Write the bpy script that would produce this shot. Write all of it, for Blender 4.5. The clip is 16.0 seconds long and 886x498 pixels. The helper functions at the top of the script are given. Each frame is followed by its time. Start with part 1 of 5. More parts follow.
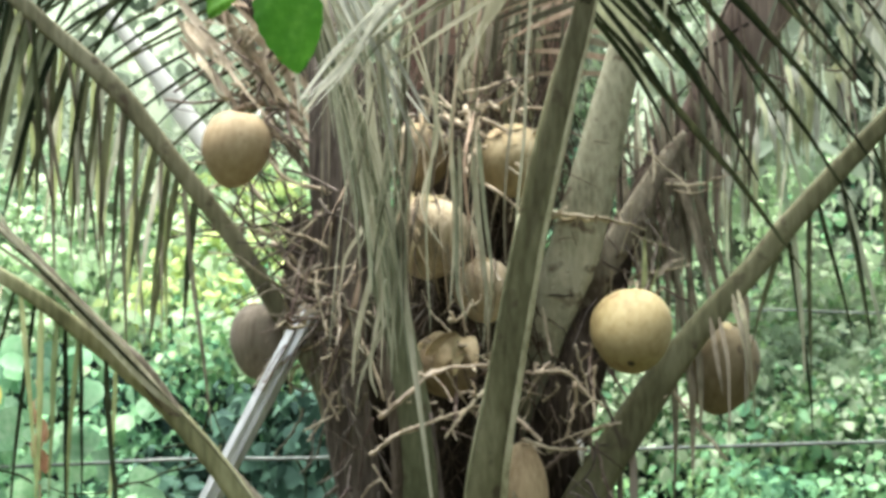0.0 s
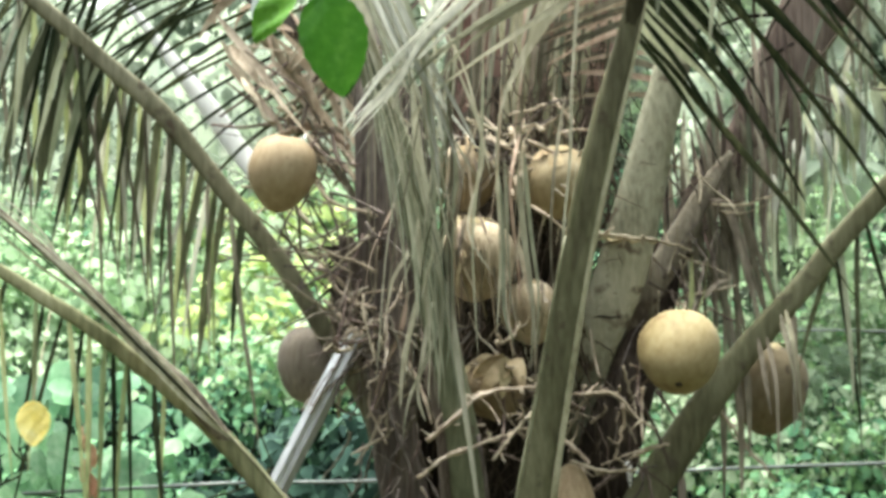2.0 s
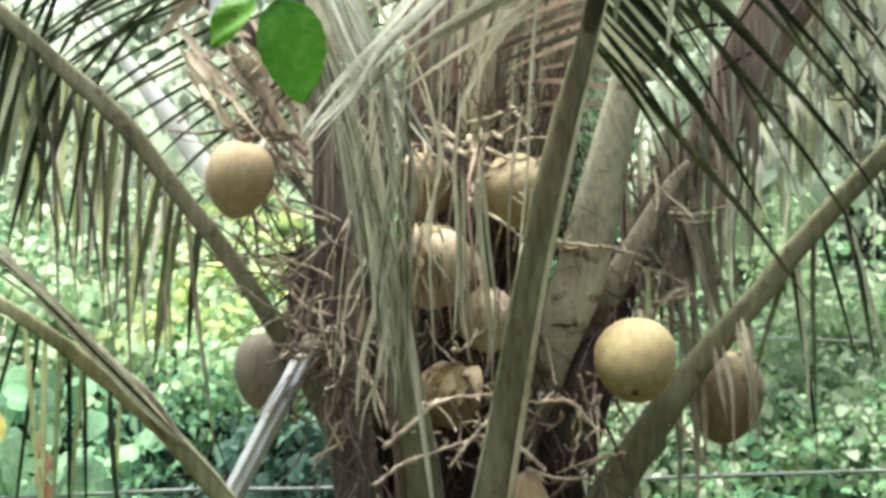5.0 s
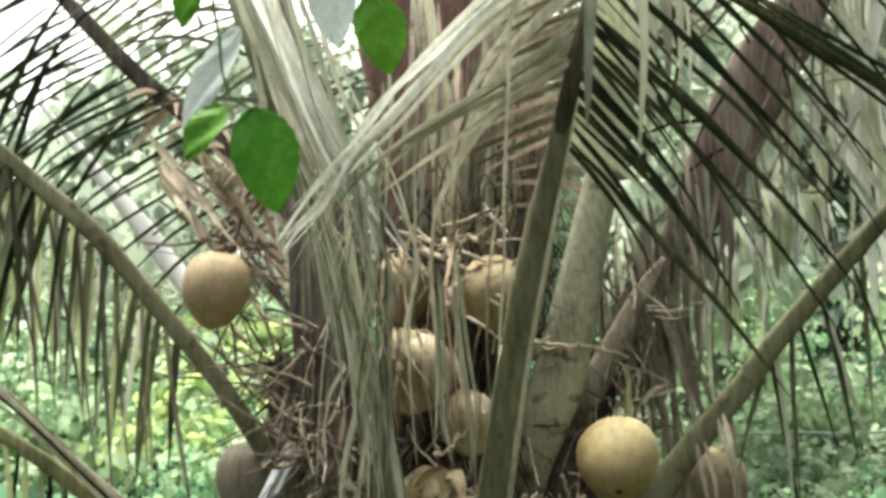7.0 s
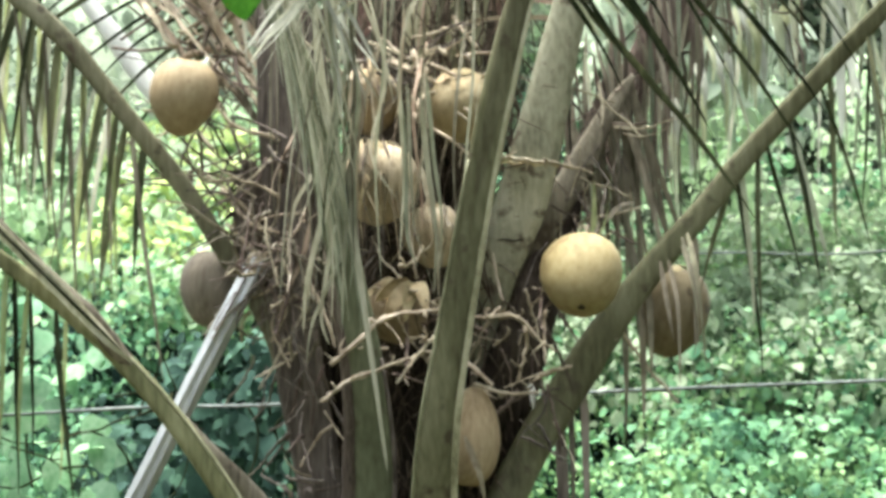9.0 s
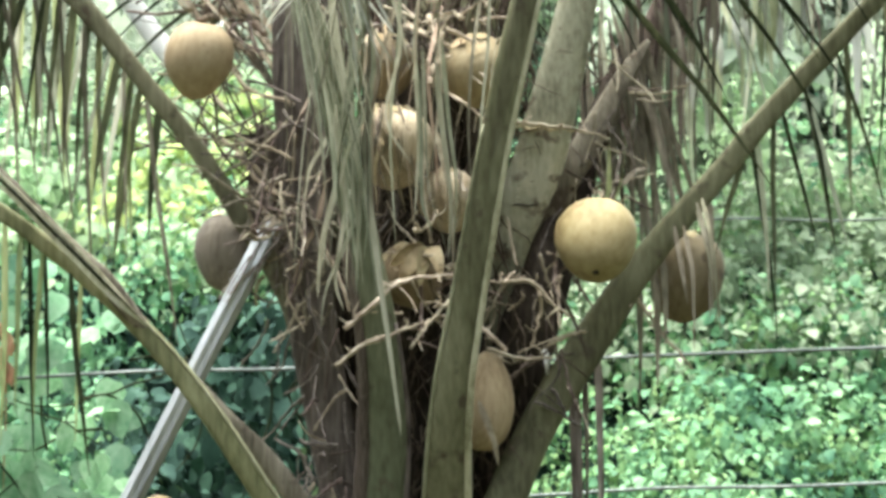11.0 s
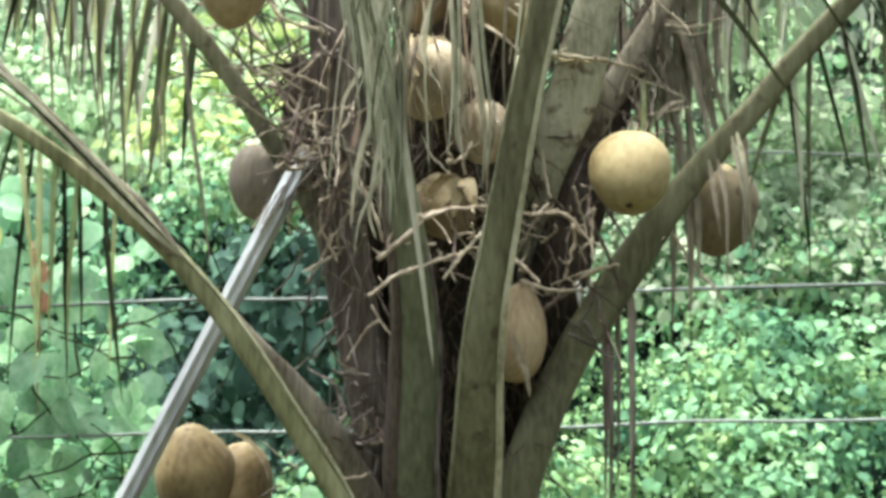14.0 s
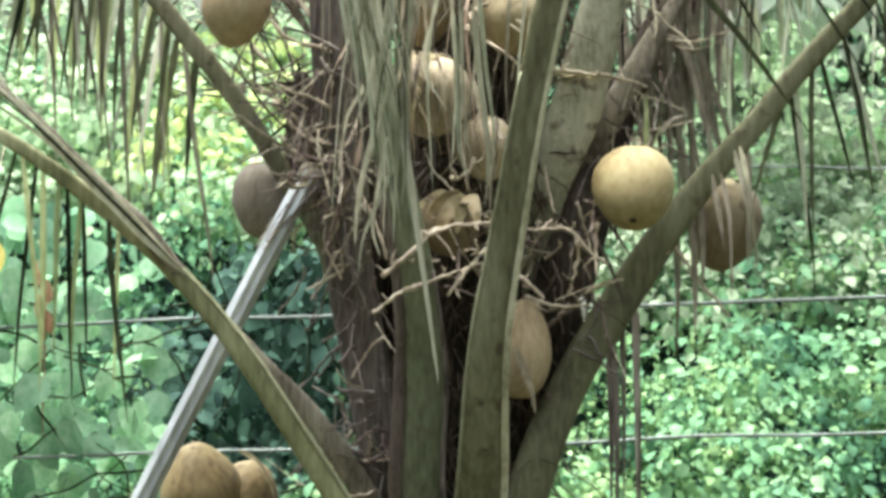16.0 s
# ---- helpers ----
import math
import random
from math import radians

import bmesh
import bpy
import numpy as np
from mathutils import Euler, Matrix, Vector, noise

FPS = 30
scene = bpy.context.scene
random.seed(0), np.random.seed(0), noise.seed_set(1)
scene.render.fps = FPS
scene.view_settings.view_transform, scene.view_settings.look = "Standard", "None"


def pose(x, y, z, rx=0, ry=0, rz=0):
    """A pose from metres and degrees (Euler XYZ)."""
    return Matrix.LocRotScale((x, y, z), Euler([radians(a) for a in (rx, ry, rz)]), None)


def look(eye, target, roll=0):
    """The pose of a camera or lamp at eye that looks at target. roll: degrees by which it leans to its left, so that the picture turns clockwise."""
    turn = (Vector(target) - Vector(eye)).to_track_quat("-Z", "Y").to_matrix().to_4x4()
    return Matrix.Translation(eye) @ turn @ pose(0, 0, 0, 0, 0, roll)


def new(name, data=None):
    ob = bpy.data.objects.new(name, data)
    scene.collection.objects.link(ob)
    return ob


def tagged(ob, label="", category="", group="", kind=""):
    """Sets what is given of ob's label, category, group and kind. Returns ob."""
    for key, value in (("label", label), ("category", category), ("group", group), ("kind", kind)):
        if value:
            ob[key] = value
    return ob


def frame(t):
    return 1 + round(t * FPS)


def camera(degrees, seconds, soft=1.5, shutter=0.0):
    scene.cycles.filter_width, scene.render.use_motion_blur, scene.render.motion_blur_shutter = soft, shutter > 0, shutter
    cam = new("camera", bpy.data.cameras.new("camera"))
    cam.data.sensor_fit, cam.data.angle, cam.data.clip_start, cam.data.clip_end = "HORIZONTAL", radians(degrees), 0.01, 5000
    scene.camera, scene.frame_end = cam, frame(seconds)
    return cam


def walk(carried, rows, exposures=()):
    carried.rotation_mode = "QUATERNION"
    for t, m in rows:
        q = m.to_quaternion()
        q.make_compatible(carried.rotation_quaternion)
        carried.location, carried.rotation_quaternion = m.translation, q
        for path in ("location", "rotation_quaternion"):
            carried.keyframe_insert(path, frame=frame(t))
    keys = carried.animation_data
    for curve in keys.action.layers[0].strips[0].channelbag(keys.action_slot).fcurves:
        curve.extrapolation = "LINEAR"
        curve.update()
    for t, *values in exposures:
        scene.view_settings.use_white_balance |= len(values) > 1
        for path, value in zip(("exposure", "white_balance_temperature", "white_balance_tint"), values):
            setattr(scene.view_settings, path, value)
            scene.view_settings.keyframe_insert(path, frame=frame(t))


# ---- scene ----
cam = camera(20.0, 16.0, soft=3.7)
EYE = (-0.116, -5.2, 1.551)
PATH = [
    (0, EYE, (-0.0779, -3.2004, 1.5325), -0.37),
    (0.5, EYE, (-0.0565, -3.2010, 1.5296), -1.48),
    (1, EYE, (-0.0819, -3.2003, 1.5398), -1.00),
    (1.5, EYE, (-0.1158, -3.2000, 1.5410), -0.85),
    (2, EYE, (-0.1148, -3.2000, 1.5507), -0.80),
    (2.5, EYE, (-0.1263, -3.2000, 1.5567), -0.79),
    (3, EYE, (-0.1188, -3.2001, 1.5720), -0.52),
    (3.5, EYE, (-0.1117, -3.2001, 1.5730), 0.20),
    (4, EYE, (-0.1069, -3.2000, 1.5617), 0.19),
    (4.2, EYE, (-0.1057, -3.2000, 1.5543), 0.24),
    (6.3, EYE, (-0.0379, -3.2019, 1.5890), -2.39),
    (6.5, EYE, (-0.0453, -3.2019, 1.6012), -2.40),
    (7, EYE, (-0.0608, -3.2027, 1.6384), -2.24),
    (7.5, EYE, (-0.0582, -3.2036, 1.6561), -2.08),
    (8, EYE, (-0.0472, -3.2027, 1.6297), -1.96),
    (8.5, EYE, (-0.0399, -3.2015, 1.5435), -1.38),
    (9, EYE, (-0.0385, -3.2025, 1.4887), -0.93),
    (9.2, EYE, (-0.0415, -3.2030, 1.4708), -0.99),
    (11.3, EYE, (-0.0522, -3.2031, 1.4608), -0.67),
    (11.5, EYE, (-0.0548, -3.2028, 1.4651), -0.68),
    (12, EYE, (-0.0705, -3.2027, 1.4565), -0.69),
    (12.5, EYE, (-0.0989, -3.2028, 1.4459), -0.79),
    (13, EYE, (-0.1158, -3.2036, 1.4308), -0.65),
    (13.5, EYE, (-0.0981, -3.2046, 1.4169), -0.36),
    (14, EYE, (-0.0777, -3.2056, 1.4065), -0.26),
    (14.5, EYE, (-0.0775, -3.2055, 1.4076), -0.25),
    (15, EYE, (-0.0776, -3.2048, 1.4174), -0.31),
    (15.5, EYE, (-0.0732, -3.2051, 1.4154), -0.48),
    (16, EYE, (-0.0807, -3.2046, 1.4197), -0.73),
]
EXPOSURES = [(0, 2.59, 6800, 5.2), (2.0, 2.56, 6800, 5.2), (3.0, 2.5, 6800, 5.2), (4.2, 2.58, 6800, 5.2), (6.3, 2.45, 7070, 4.8), (7.0, 2.22, 7120, 4.5), (7.7, 2.28, 7120, 4.8), (8.5, 2.7, 6750, 5.5), (16.0, 2.67, 6650, 5.5)]
walk(cam, [(t, look(eye, target, roll)) for t, eye, target, roll in PATH], EXPOSURES)

# ---- world and light: soft light under a bright overcast sky ----
world = bpy.data.worlds.new("overcast_sky")
scene.world = world
world.use_nodes = True
wn, wl = world.node_tree.nodes, world.node_tree.links
sky = wn.new("ShaderNodeTexSky")
sky.sky_type = 'NISHITA'
sky.sun_disc = False
sky.sun_elevation, sky.sun_rotation = radians(76), radians(-45)
sky.air_density, sky.dust_density, sky.ozone_density = 1.0, 2.5, 1.0
pale = wn.new("ShaderNodeHueSaturation")
pale.inputs["Saturation"].default_value = 0.35
wl.new(sky.outputs["Color"], pale.inputs["Color"])
wl.new(pale.outputs["Color"], wn["Background"].inputs["Color"])
wn["Background"].inputs["Strength"].default_value = 0.15

sun = new("sun", bpy.data.lights.new("sun", 'SUN'))
sun.data.energy, sun.data.angle, sun.data.color = 2.0, radians(40), (1.0, 0.985, 0.95)
sun.matrix_world = look((-1.2, 1.2, 7.0), (0, 0, 0))


# ---- materials ----
def material(name, stops, scale=8.0, rough=0.6, bump=0.2, stretch=(1, 1, 1), fine=60.0, through_light=0.0,
             metal=0.0, jitter=0.25, spots=None, specular=0.2, island=False, coords="Object"):
    """Two scales of noise over a colour ramp, a fine relief, a random shade for each piece."""
    m = bpy.data.materials.new(name)
    m.use_nodes = True
    n, l = m.node_tree.nodes, m.node_tree.links
    bsdf, out = n["Principled BSDF"], n["Material Output"]
    tc, mp = n.new("ShaderNodeTexCoord"), n.new("ShaderNodeMapping")
    mp.inputs["Scale"].default_value = stretch
    l.new(tc.outputs[coords], mp.inputs["Vector"])
    big, small = n.new("ShaderNodeTexNoise"), n.new("ShaderNodeTexNoise")
    big.inputs["Scale"].default_value, big.inputs["Detail"].default_value = scale, 5
    small.inputs["Scale"].default_value, small.inputs["Detail"].default_value = fine, 3
    for t in (big, small):
        l.new(mp.outputs["Vector"], t.inputs["Vector"])
    mix = n.new("ShaderNodeMix")
    mix.inputs[0].default_value = 0.35
    l.new(big.outputs["Fac"], mix.inputs[2])
    l.new(small.outputs["Fac"], mix.inputs[3])
    ramp = n.new("ShaderNodeValToRGB")
    ramp.color_ramp.elements.remove(ramp.color_ramp.elements[1])
    for k, (at, c) in enumerate(stops):
        e = ramp.color_ramp.elements[0] if k == 0 else ramp.color_ramp.elements.new(at)
        e.position, e.color = 0.5 + (at - 0.5) * 0.62, (*c, 1)
    l.new(mix.outputs[0], ramp.inputs["Fac"])
    colour = ramp.outputs["Color"]
    if spots:
        at, c = spots
        vn, vr = n.new("ShaderNodeTexNoise"), n.new("ShaderNodeMapRange")
        vn.inputs["Scale"].default_value, vn.inputs["Detail"].default_value = scale * 2.7, 6
        l.new(tc.outputs[coords], vn.inputs["Vector"])
        vr.inputs["From Min"].default_value, vr.inputs["From Max"].default_value = at, at + 0.1
        l.new(vn.outputs["Fac"], vr.inputs["Value"])
        sm = n.new("ShaderNodeMix")
        sm.data_type = 'RGBA'
        l.new(vr.outputs["Result"], sm.inputs[0])
        l.new(colour, sm.inputs[6])
        sm.inputs[7].default_value = (*c, 1)
        colour = sm.outputs[2]
    hsv = n.new("ShaderNodeHueSaturation")
    if island:
        rnd = n.new("ShaderNodeNewGeometry").outputs["Random Per Island"]
    else:
        rnd = n.new("ShaderNodeObjectInfo").outputs["Random"]
    val = n.new("ShaderNodeMapRange")
    val.inputs["To Min"].default_value, val.inputs["To Max"].default_value = 1 - jitter, 1 + jitter
    hue = n.new("ShaderNodeMapRange")
    hue.inputs["To Min"].default_value, hue.inputs["To Max"].default_value = 0.5 + jitter * 0.06, 0.5 - jitter * 0.06
    l.new(rnd, val.inputs["Value"])
    l.new(rnd, hue.inputs["Value"])
    l.new(val.outputs["Result"], hsv.inputs["Value"])
    l.new(hue.outputs["Result"], hsv.inputs["Hue"])
    l.new(colour, hsv.inputs["Color"])
    colour = hsv.outputs["Color"]
    l.new(colour, bsdf.inputs["Base Color"])
    bsdf.inputs["Roughness"].default_value, bsdf.inputs["Metallic"].default_value = rough, metal
    bsdf.inputs["Specular IOR Level"].default_value = specular
    if bump:
        b = n.new("ShaderNodeBump")
        b.inputs["Strength"].default_value, b.inputs["Distance"].default_value = bump, 0.004
        l.new(mix.outputs[0], b.inputs["Height"])
        l.new(b.outputs["Normal"], bsdf.inputs["Normal"])
    if through_light:
        tr, ms = n.new("ShaderNodeBsdfTranslucent"), n.new("ShaderNodeMixShader")
        l.new(colour, tr.inputs["Color"])
        ms.inputs[0].default_value = through_light
        l.new(bsdf.outputs[0], ms.inputs[1])
        l.new(tr.outputs[0], ms.inputs[2])
        l.new(ms.outputs[0], out.inputs["Surface"])
    return m


OLIVE = material("petiole_olive", [(0.3, (0.115, 0.119, 0.063)), (0.5, (0.22, 0.223, 0.125)), (0.75, (0.36, 0.355, 0.23))], 7, 0.55, 0.4, (1, 1, 0.2), 90, spots=(0.62, (0.12, 0.10, 0.068)))
OLIVE_BROWN = material("petiole_brownish_olive", [(0.3, (0.095, 0.091, 0.058)), (0.5, (0.195, 0.19, 0.122)), (0.75, (0.32, 0.31, 0.215))], 7, 0.65, 0.5, (1, 1, 0.2), 90, spots=(0.6, (0.095, 0.076, 0.055)))
OLIVE_DEEP = material("petiole_deep_olive", [(0.3, (0.09, 0.086, 0.049)), (0.5, (0.177, 0.171, 0.10)), (0.75, (0.30, 0.29, 0.188))], 7, 0.6, 0.5, (1, 1, 0.2), 90, spots=(0.6, (0.10, 0.083, 0.057)))
OLIVE_PALE = material("petiole_pale", [(0.3, (0.22, 0.22, 0.132)), (0.5, (0.41, 0.404, 0.265)), (0.75, (0.58, 0.57, 0.42))], 9, 0.7, 0.5, (1, 1, 0.4), 110, spots=(0.64, (0.23, 0.195, 0.14)))
SHEATH = material("old_sheath_brown", [(0.3, (0.048, 0.040, 0.036)), (0.5, (0.145, 0.125, 0.110)), (0.75, (0.32, 0.28, 0.245))], 9, 0.95, 0.8, (1, 1, 0.12), 120, specular=0.05)
RUSTY = material("dry_sheath_red_brown", [(0.3, (0.085, 0.045, 0.04)), (0.5, (0.21, 0.125, 0.105)), (0.75, (0.38, 0.27, 0.225))], 8, 0.85, 0.8, (2, 2, 0.1), 120)
DEAD = material("dead_sheath_grey_brown", [(0.3, (0.06, 0.044, 0.038)), (0.5, (0.145, 0.113, 0.096)), (0.75, (0.30, 0.25, 0.21))], 8, 0.9, 0.8, (2, 2, 0.1), 120, specular=0.08)
TAUPE = material("dry_grey_brown_stalk", [(0.3, (0.11, 0.095, 0.073)), (0.5, (0.22, 0.195, 0.152)), (0.75, (0.36, 0.325, 0.26))], 8, 0.85, 0.6, (2, 2, 0.15), 110, spots=(0.58, (0.09, 0.07, 0.055)), specular=0.1)
LEAF_DULL = material("leaflet_dull_grey_green", [(0.3, (0.17, 0.19, 0.13)), (0.5, (0.285, 0.31, 0.225)), (0.75, (0.42, 0.445, 0.34))], 5, 0.7, 0.2, (1, 1, 0.3), 80, 0.35, jitter=0.5, specular=0.1)
STALK_GREY = material("petiole_weathered_grey", [(0.3, (0.20, 0.20, 0.145)), (0.5, (0.37, 0.367, 0.272)), (0.75, (0.55, 0.54, 0.42))], 9, 0.7, 0.6, (1, 1, 0.4), 110, spots=(0.58, (0.13, 0.105, 0.08)))
OLIVE_FRESH = material("petiole_fresh_olive", [(0.3, (0.12, 0.13, 0.068)), (0.5, (0.225, 0.238, 0.13)), (0.75, (0.37, 0.38, 0.24))], 7, 0.55, 0.4, (1, 1, 0.2), 90, spots=(0.64, (0.13, 0.115, 0.07)))
OLIVE_GREEN = material("petiole_green_olive", [(0.3, (0.078, 0.086, 0.050)), (0.5, (0.152, 0.165, 0.10)), (0.75, (0.26, 0.275, 0.18))], 7, 0.55, 0.5, (1, 1, 0.2), 90, spots=(0.62, (0.10, 0.09, 0.06)))
# two tones that paint the front stalk's shaded side
OLIVE_DARK = material("petiole_shade_olive", [(0.3, (0.055, 0.054, 0.030)), (0.5, (0.104, 0.102, 0.060)), (0.75, (0.18, 0.178, 0.112))], 7, 0.55, 0.5, (1, 1, 0.2), 90, spots=(0.62, (0.07, 0.058, 0.04)))
RACHIS = material("rachis_shade_olive", [(0.3, (0.022, 0.020, 0.011)), (0.5, (0.048, 0.044, 0.026)), (0.75, (0.10, 0.092, 0.058))], 7, 0.6, 0.4, (1, 1, 0.2), 90, specular=0.1)
LEAF_OLIVE = material("leaflet_dark_olive", [(0.3, (0.045, 0.052, 0.028)), (0.5, (0.092, 0.10, 0.055)), (0.75, (0.16, 0.17, 0.10))], 5, 0.6, 0.2, (1, 1, 0.3), 80, 0.2, jitter=0.4, specular=0.12)
LEAF_SAGE = material("leaflet_light_olive", [(0.3, (0.25, 0.28, 0.16)), (0.5, (0.40, 0.435, 0.275)), (0.75, (0.56, 0.59, 0.42))], 5, 0.55, 0.2, (1, 1, 0.3), 80, 0.4, jitter=0.3, specular=0.15)
LEAF_BRIGHT = material("leaflet_pale_green", [(0.3, (0.40, 0.44, 0.29)), (0.5, (0.56, 0.60, 0.42)), (0.75, (0.70, 0.73, 0.56))], 5, 0.55, 0.2, (1, 1, 0.3), 80, 0.45, jitter=0.3, specular=0.15)
LEAF_PALE = material("leaflet_silver_grey", [(0.3, (0.40, 0.415, 0.35)), (0.5, (0.57, 0.585, 0.51)), (0.75, (0.74, 0.75, 0.68))], 5, 0.5, 0.2, (1, 1, 0.3), 80, 0.35, jitter=0.35, specular=0.2)
FIBRE = material("coir_fibre", [(0.3, (0.03, 0.023, 0.017)), (0.5, (0.085, 0.066, 0.05)), (0.75, (0.19, 0.155, 0.12))], 20, 0.95, 0.5, (1, 1, 0.3), 150, island=True, specular=0.05)
TWIG = material("dry_fruit_stalk", [(0.3, (0.23, 0.19, 0.14)), (0.5, (0.43, 0.37, 0.28)), (0.75, (0.60, 0.53, 0.42))], 14, 0.85, 0.5, (1, 1, 1), 90, specular=0.1)
LEAF_GREY = material("leaflet_grey_green", [(0.3, (0.29, 0.29, 0.205)), (0.5, (0.45, 0.45, 0.34)), (0.75, (0.62, 0.62, 0.50))], 5, 0.5, 0.2, (1, 1, 0.3), 80, 0.42, jitter=0.4, specular=0.2)
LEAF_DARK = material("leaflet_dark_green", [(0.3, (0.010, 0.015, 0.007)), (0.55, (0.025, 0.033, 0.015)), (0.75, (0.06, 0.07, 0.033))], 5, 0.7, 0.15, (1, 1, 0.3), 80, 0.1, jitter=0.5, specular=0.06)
LEAF_GREEN = material("leaflet_mid_green", [(0.3, (0.17, 0.21, 0.09)), (0.5, (0.29, 0.335, 0.155)), (0.75, (0.44, 0.47, 0.26))], 5, 0.5, 0.15, (1, 1, 0.3), 80, 0.5, jitter=0.35)
LEAF_DRY = material("leaflet_dry_brown", [(0.3, (0.098, 0.088, 0.064)), (0.5, (0.195, 0.178, 0.133)), (0.75, (0.335, 0.31, 0.24))], 6, 0.85, 0.3, (1, 1, 0.3), 90, 0.25, jitter=0.4, specular=0.1)
LEAF_TAN = material("leaflet_tan", [(0.3, (0.28, 0.215, 0.155)), (0.5, (0.44, 0.36, 0.27)), (0.75, (0.60, 0.52, 0.42))], 6, 0.75, 0.3, (1, 1, 0.3), 90, 0.33, jitter=0.4, specular=0.1)
# fibre colour taken near black so gaps between stalks read as deep shade
STEM_DARK = material("dark_fibre_gap_shade", [(0.3, (0.015, 0.012, 0.01)), (0.5, (0.045, 0.037, 0.03)), (0.75, (0.12, 0.10, 0.08))], 12, 0.95, 0.9, (1, 1, 0.15), 120, specular=0.04)
HUSK = material("coconut_husk_tan", [(0.3, (0.195, 0.151, 0.072)), (0.5, (0.30, 0.243, 0.12)), (0.75, (0.39, 0.33, 0.18))], 9, 0.55, 0.2, (1, 1, 0.55), 70, jitter=0.06, spots=(0.60, (0.24, 0.17, 0.09)))
HUSK_BROWN = material("coconut_husk_brown", [(0.3, (0.135, 0.10, 0.058)), (0.5, (0.215, 0.165, 0.10)), (0.75, (0.30, 0.24, 0.155))], 7, 0.6, 0.25, (1, 1, 0.4), 80, jitter=0.12, spots=(0.62, (0.09, 0.065, 0.045)))
HUSK_DARK = material("coconut_husk_dark_brown", [(0.3, (0.095, 0.073, 0.040)), (0.5, (0.16, 0.128, 0.074)), (0.75, (0.23, 0.19, 0.12))], 7, 0.65, 0.3, (1, 1, 0.4), 80, jitter=0.1, spots=(0.62, (0.06, 0.045, 0.032)))
HUSK_GREY = material("coconut_husk_grey_brown", [(0.3, (0.105, 0.088, 0.066)), (0.5, (0.175, 0.15, 0.115)), (0.75, (0.25, 0.22, 0.175))], 7, 0.7, 0.4, (1.5, 1.5, 0.3), 80, jitter=0.1, spots=(0.6, (0.09, 0.07, 0.055)))
HUSK_BUFF = material("coconut_husk_buff", [(0.3, (0.31, 0.23, 0.138)), (0.5, (0.44, 0.34, 0.215)), (0.75, (0.55, 0.45, 0.31))], 7, 0.65, 0.3, (1.5, 1.5, 0.35), 80, jitter=0.05, spots=(0.66, (0.25, 0.18, 0.11)))
HUSK_RUST = material("coconut_husk_orange_brown", [(0.3, (0.112, 0.08, 0.038)), (0.5, (0.18, 0.134, 0.066)), (0.75, (0.25, 0.197, 0.107))], 9, 0.6, 0.25, (1, 1, 0.5), 80, jitter=0.12, spots=(0.58, (0.095, 0.066, 0.038)), specular=0.15)
HUSK_WARM = material("coconut_husk_warm_tan", [(0.3, (0.24, 0.172, 0.098)), (0.5, (0.355, 0.27, 0.163)), (0.75, (0.46, 0.365, 0.238))], 7, 0.55, 0.2, (1, 1, 0.5), 80, jitter=0.08, spots=(0.62, (0.19, 0.125, 0.07)))
HUSK_PALE = material("coconut_husk_pale", [(0.3, (0.27, 0.22, 0.145)), (0.5, (0.43, 0.365, 0.25)), (0.75, (0.60, 0.525, 0.39))], 7, 0.7, 0.4, (2.5, 2.5, 0.22), 80, jitter=0.12, spots=(0.65, (0.23, 0.175, 0.12)))
HUSK_TAN = material("coconut_husk_dull_tan", [(0.3, (0.20, 0.155, 0.09)), (0.5, (0.32, 0.26, 0.155)), (0.75, (0.44, 0.37, 0.24))], 7, 0.6, 0.3, (1.5, 1.5, 0.4), 80, jitter=0.1, spots=(0.62, (0.15, 0.11, 0.07)))
CALYX = material("coconut_calyx", [(0.3, (0.34, 0.26, 0.155)), (0.6, (0.58, 0.48, 0.31)), (0.8, (0.72, 0.62, 0.44))], 20, 0.8, 0.4, specular=0.1)
VINE = material("vine_leaf_fresh_green", [(0.3, (0.042, 0.145, 0.014)), (0.55, (0.066, 0.20, 0.022)), (0.8, (0.12, 0.29, 0.04))], 9, 0.4, 0.15, (1, 1, 1), 60, 0.3, jitter=0.2, spots=(0.72, (0.35, 0.24, 0.06)))
VINE_PALE = material("vine_leaf_pale_underside", [(0.3, (0.42, 0.48, 0.46)), (0.6, (0.54, 0.60, 0.58)), (0.8, (0.64, 0.68, 0.66))], 9, 0.5, 0.1, (1, 1, 1), 60, 0.3, jitter=0.1)
YELLOW = material("yellowed_leaf", [(0.3, (0.82, 0.70, 0.20)), (0.6, (0.90, 0.82, 0.34)), (0.8, (0.94, 0.89, 0.50))], 14, 0.6, 0.1, (1, 1, 1), 60, 0.35, jitter=0.05)
RED = material("withered_red_leaf", [(0.3, (0.42, 0.21, 0.13)), (0.6, (0.58, 0.35, 0.235)), (0.8, (0.67, 0.48, 0.36))], 9, 0.6, 0.1, (1, 1, 1), 60, 0.25, jitter=0.1)
# brightest leaf colour, painting the yellow-lit patch of the hedge
SUN_YELLOW = material("sunlit_yellow_leaf", [(0.3, (0.42, 0.53, 0.20)), (0.55, (0.57, 0.68, 0.31)), (0.8, (0.72, 0.78, 0.47))], 3, 0.7, 0.1, (1, 1, 1), 25, 0.5, jitter=0.3, island=True, specular=0.15)
STEEL = material("galvanised_pipe", [(0.3, (0.33, 0.355, 0.36)), (0.55, (0.50, 0.53, 0.54)), (0.8, (0.68, 0.71, 0.72))], 6, 0.45, 0.15, (1, 1, 0.15), 60, metal=0.4, jitter=0.03)
WIRE = material("weathered_fence_wire", [(0.3, (0.14, 0.165, 0.16)), (0.6, (0.24, 0.275, 0.265)), (0.8, (0.35, 0.38, 0.37))], 10, 0.7, 0.1, metal=0.2)
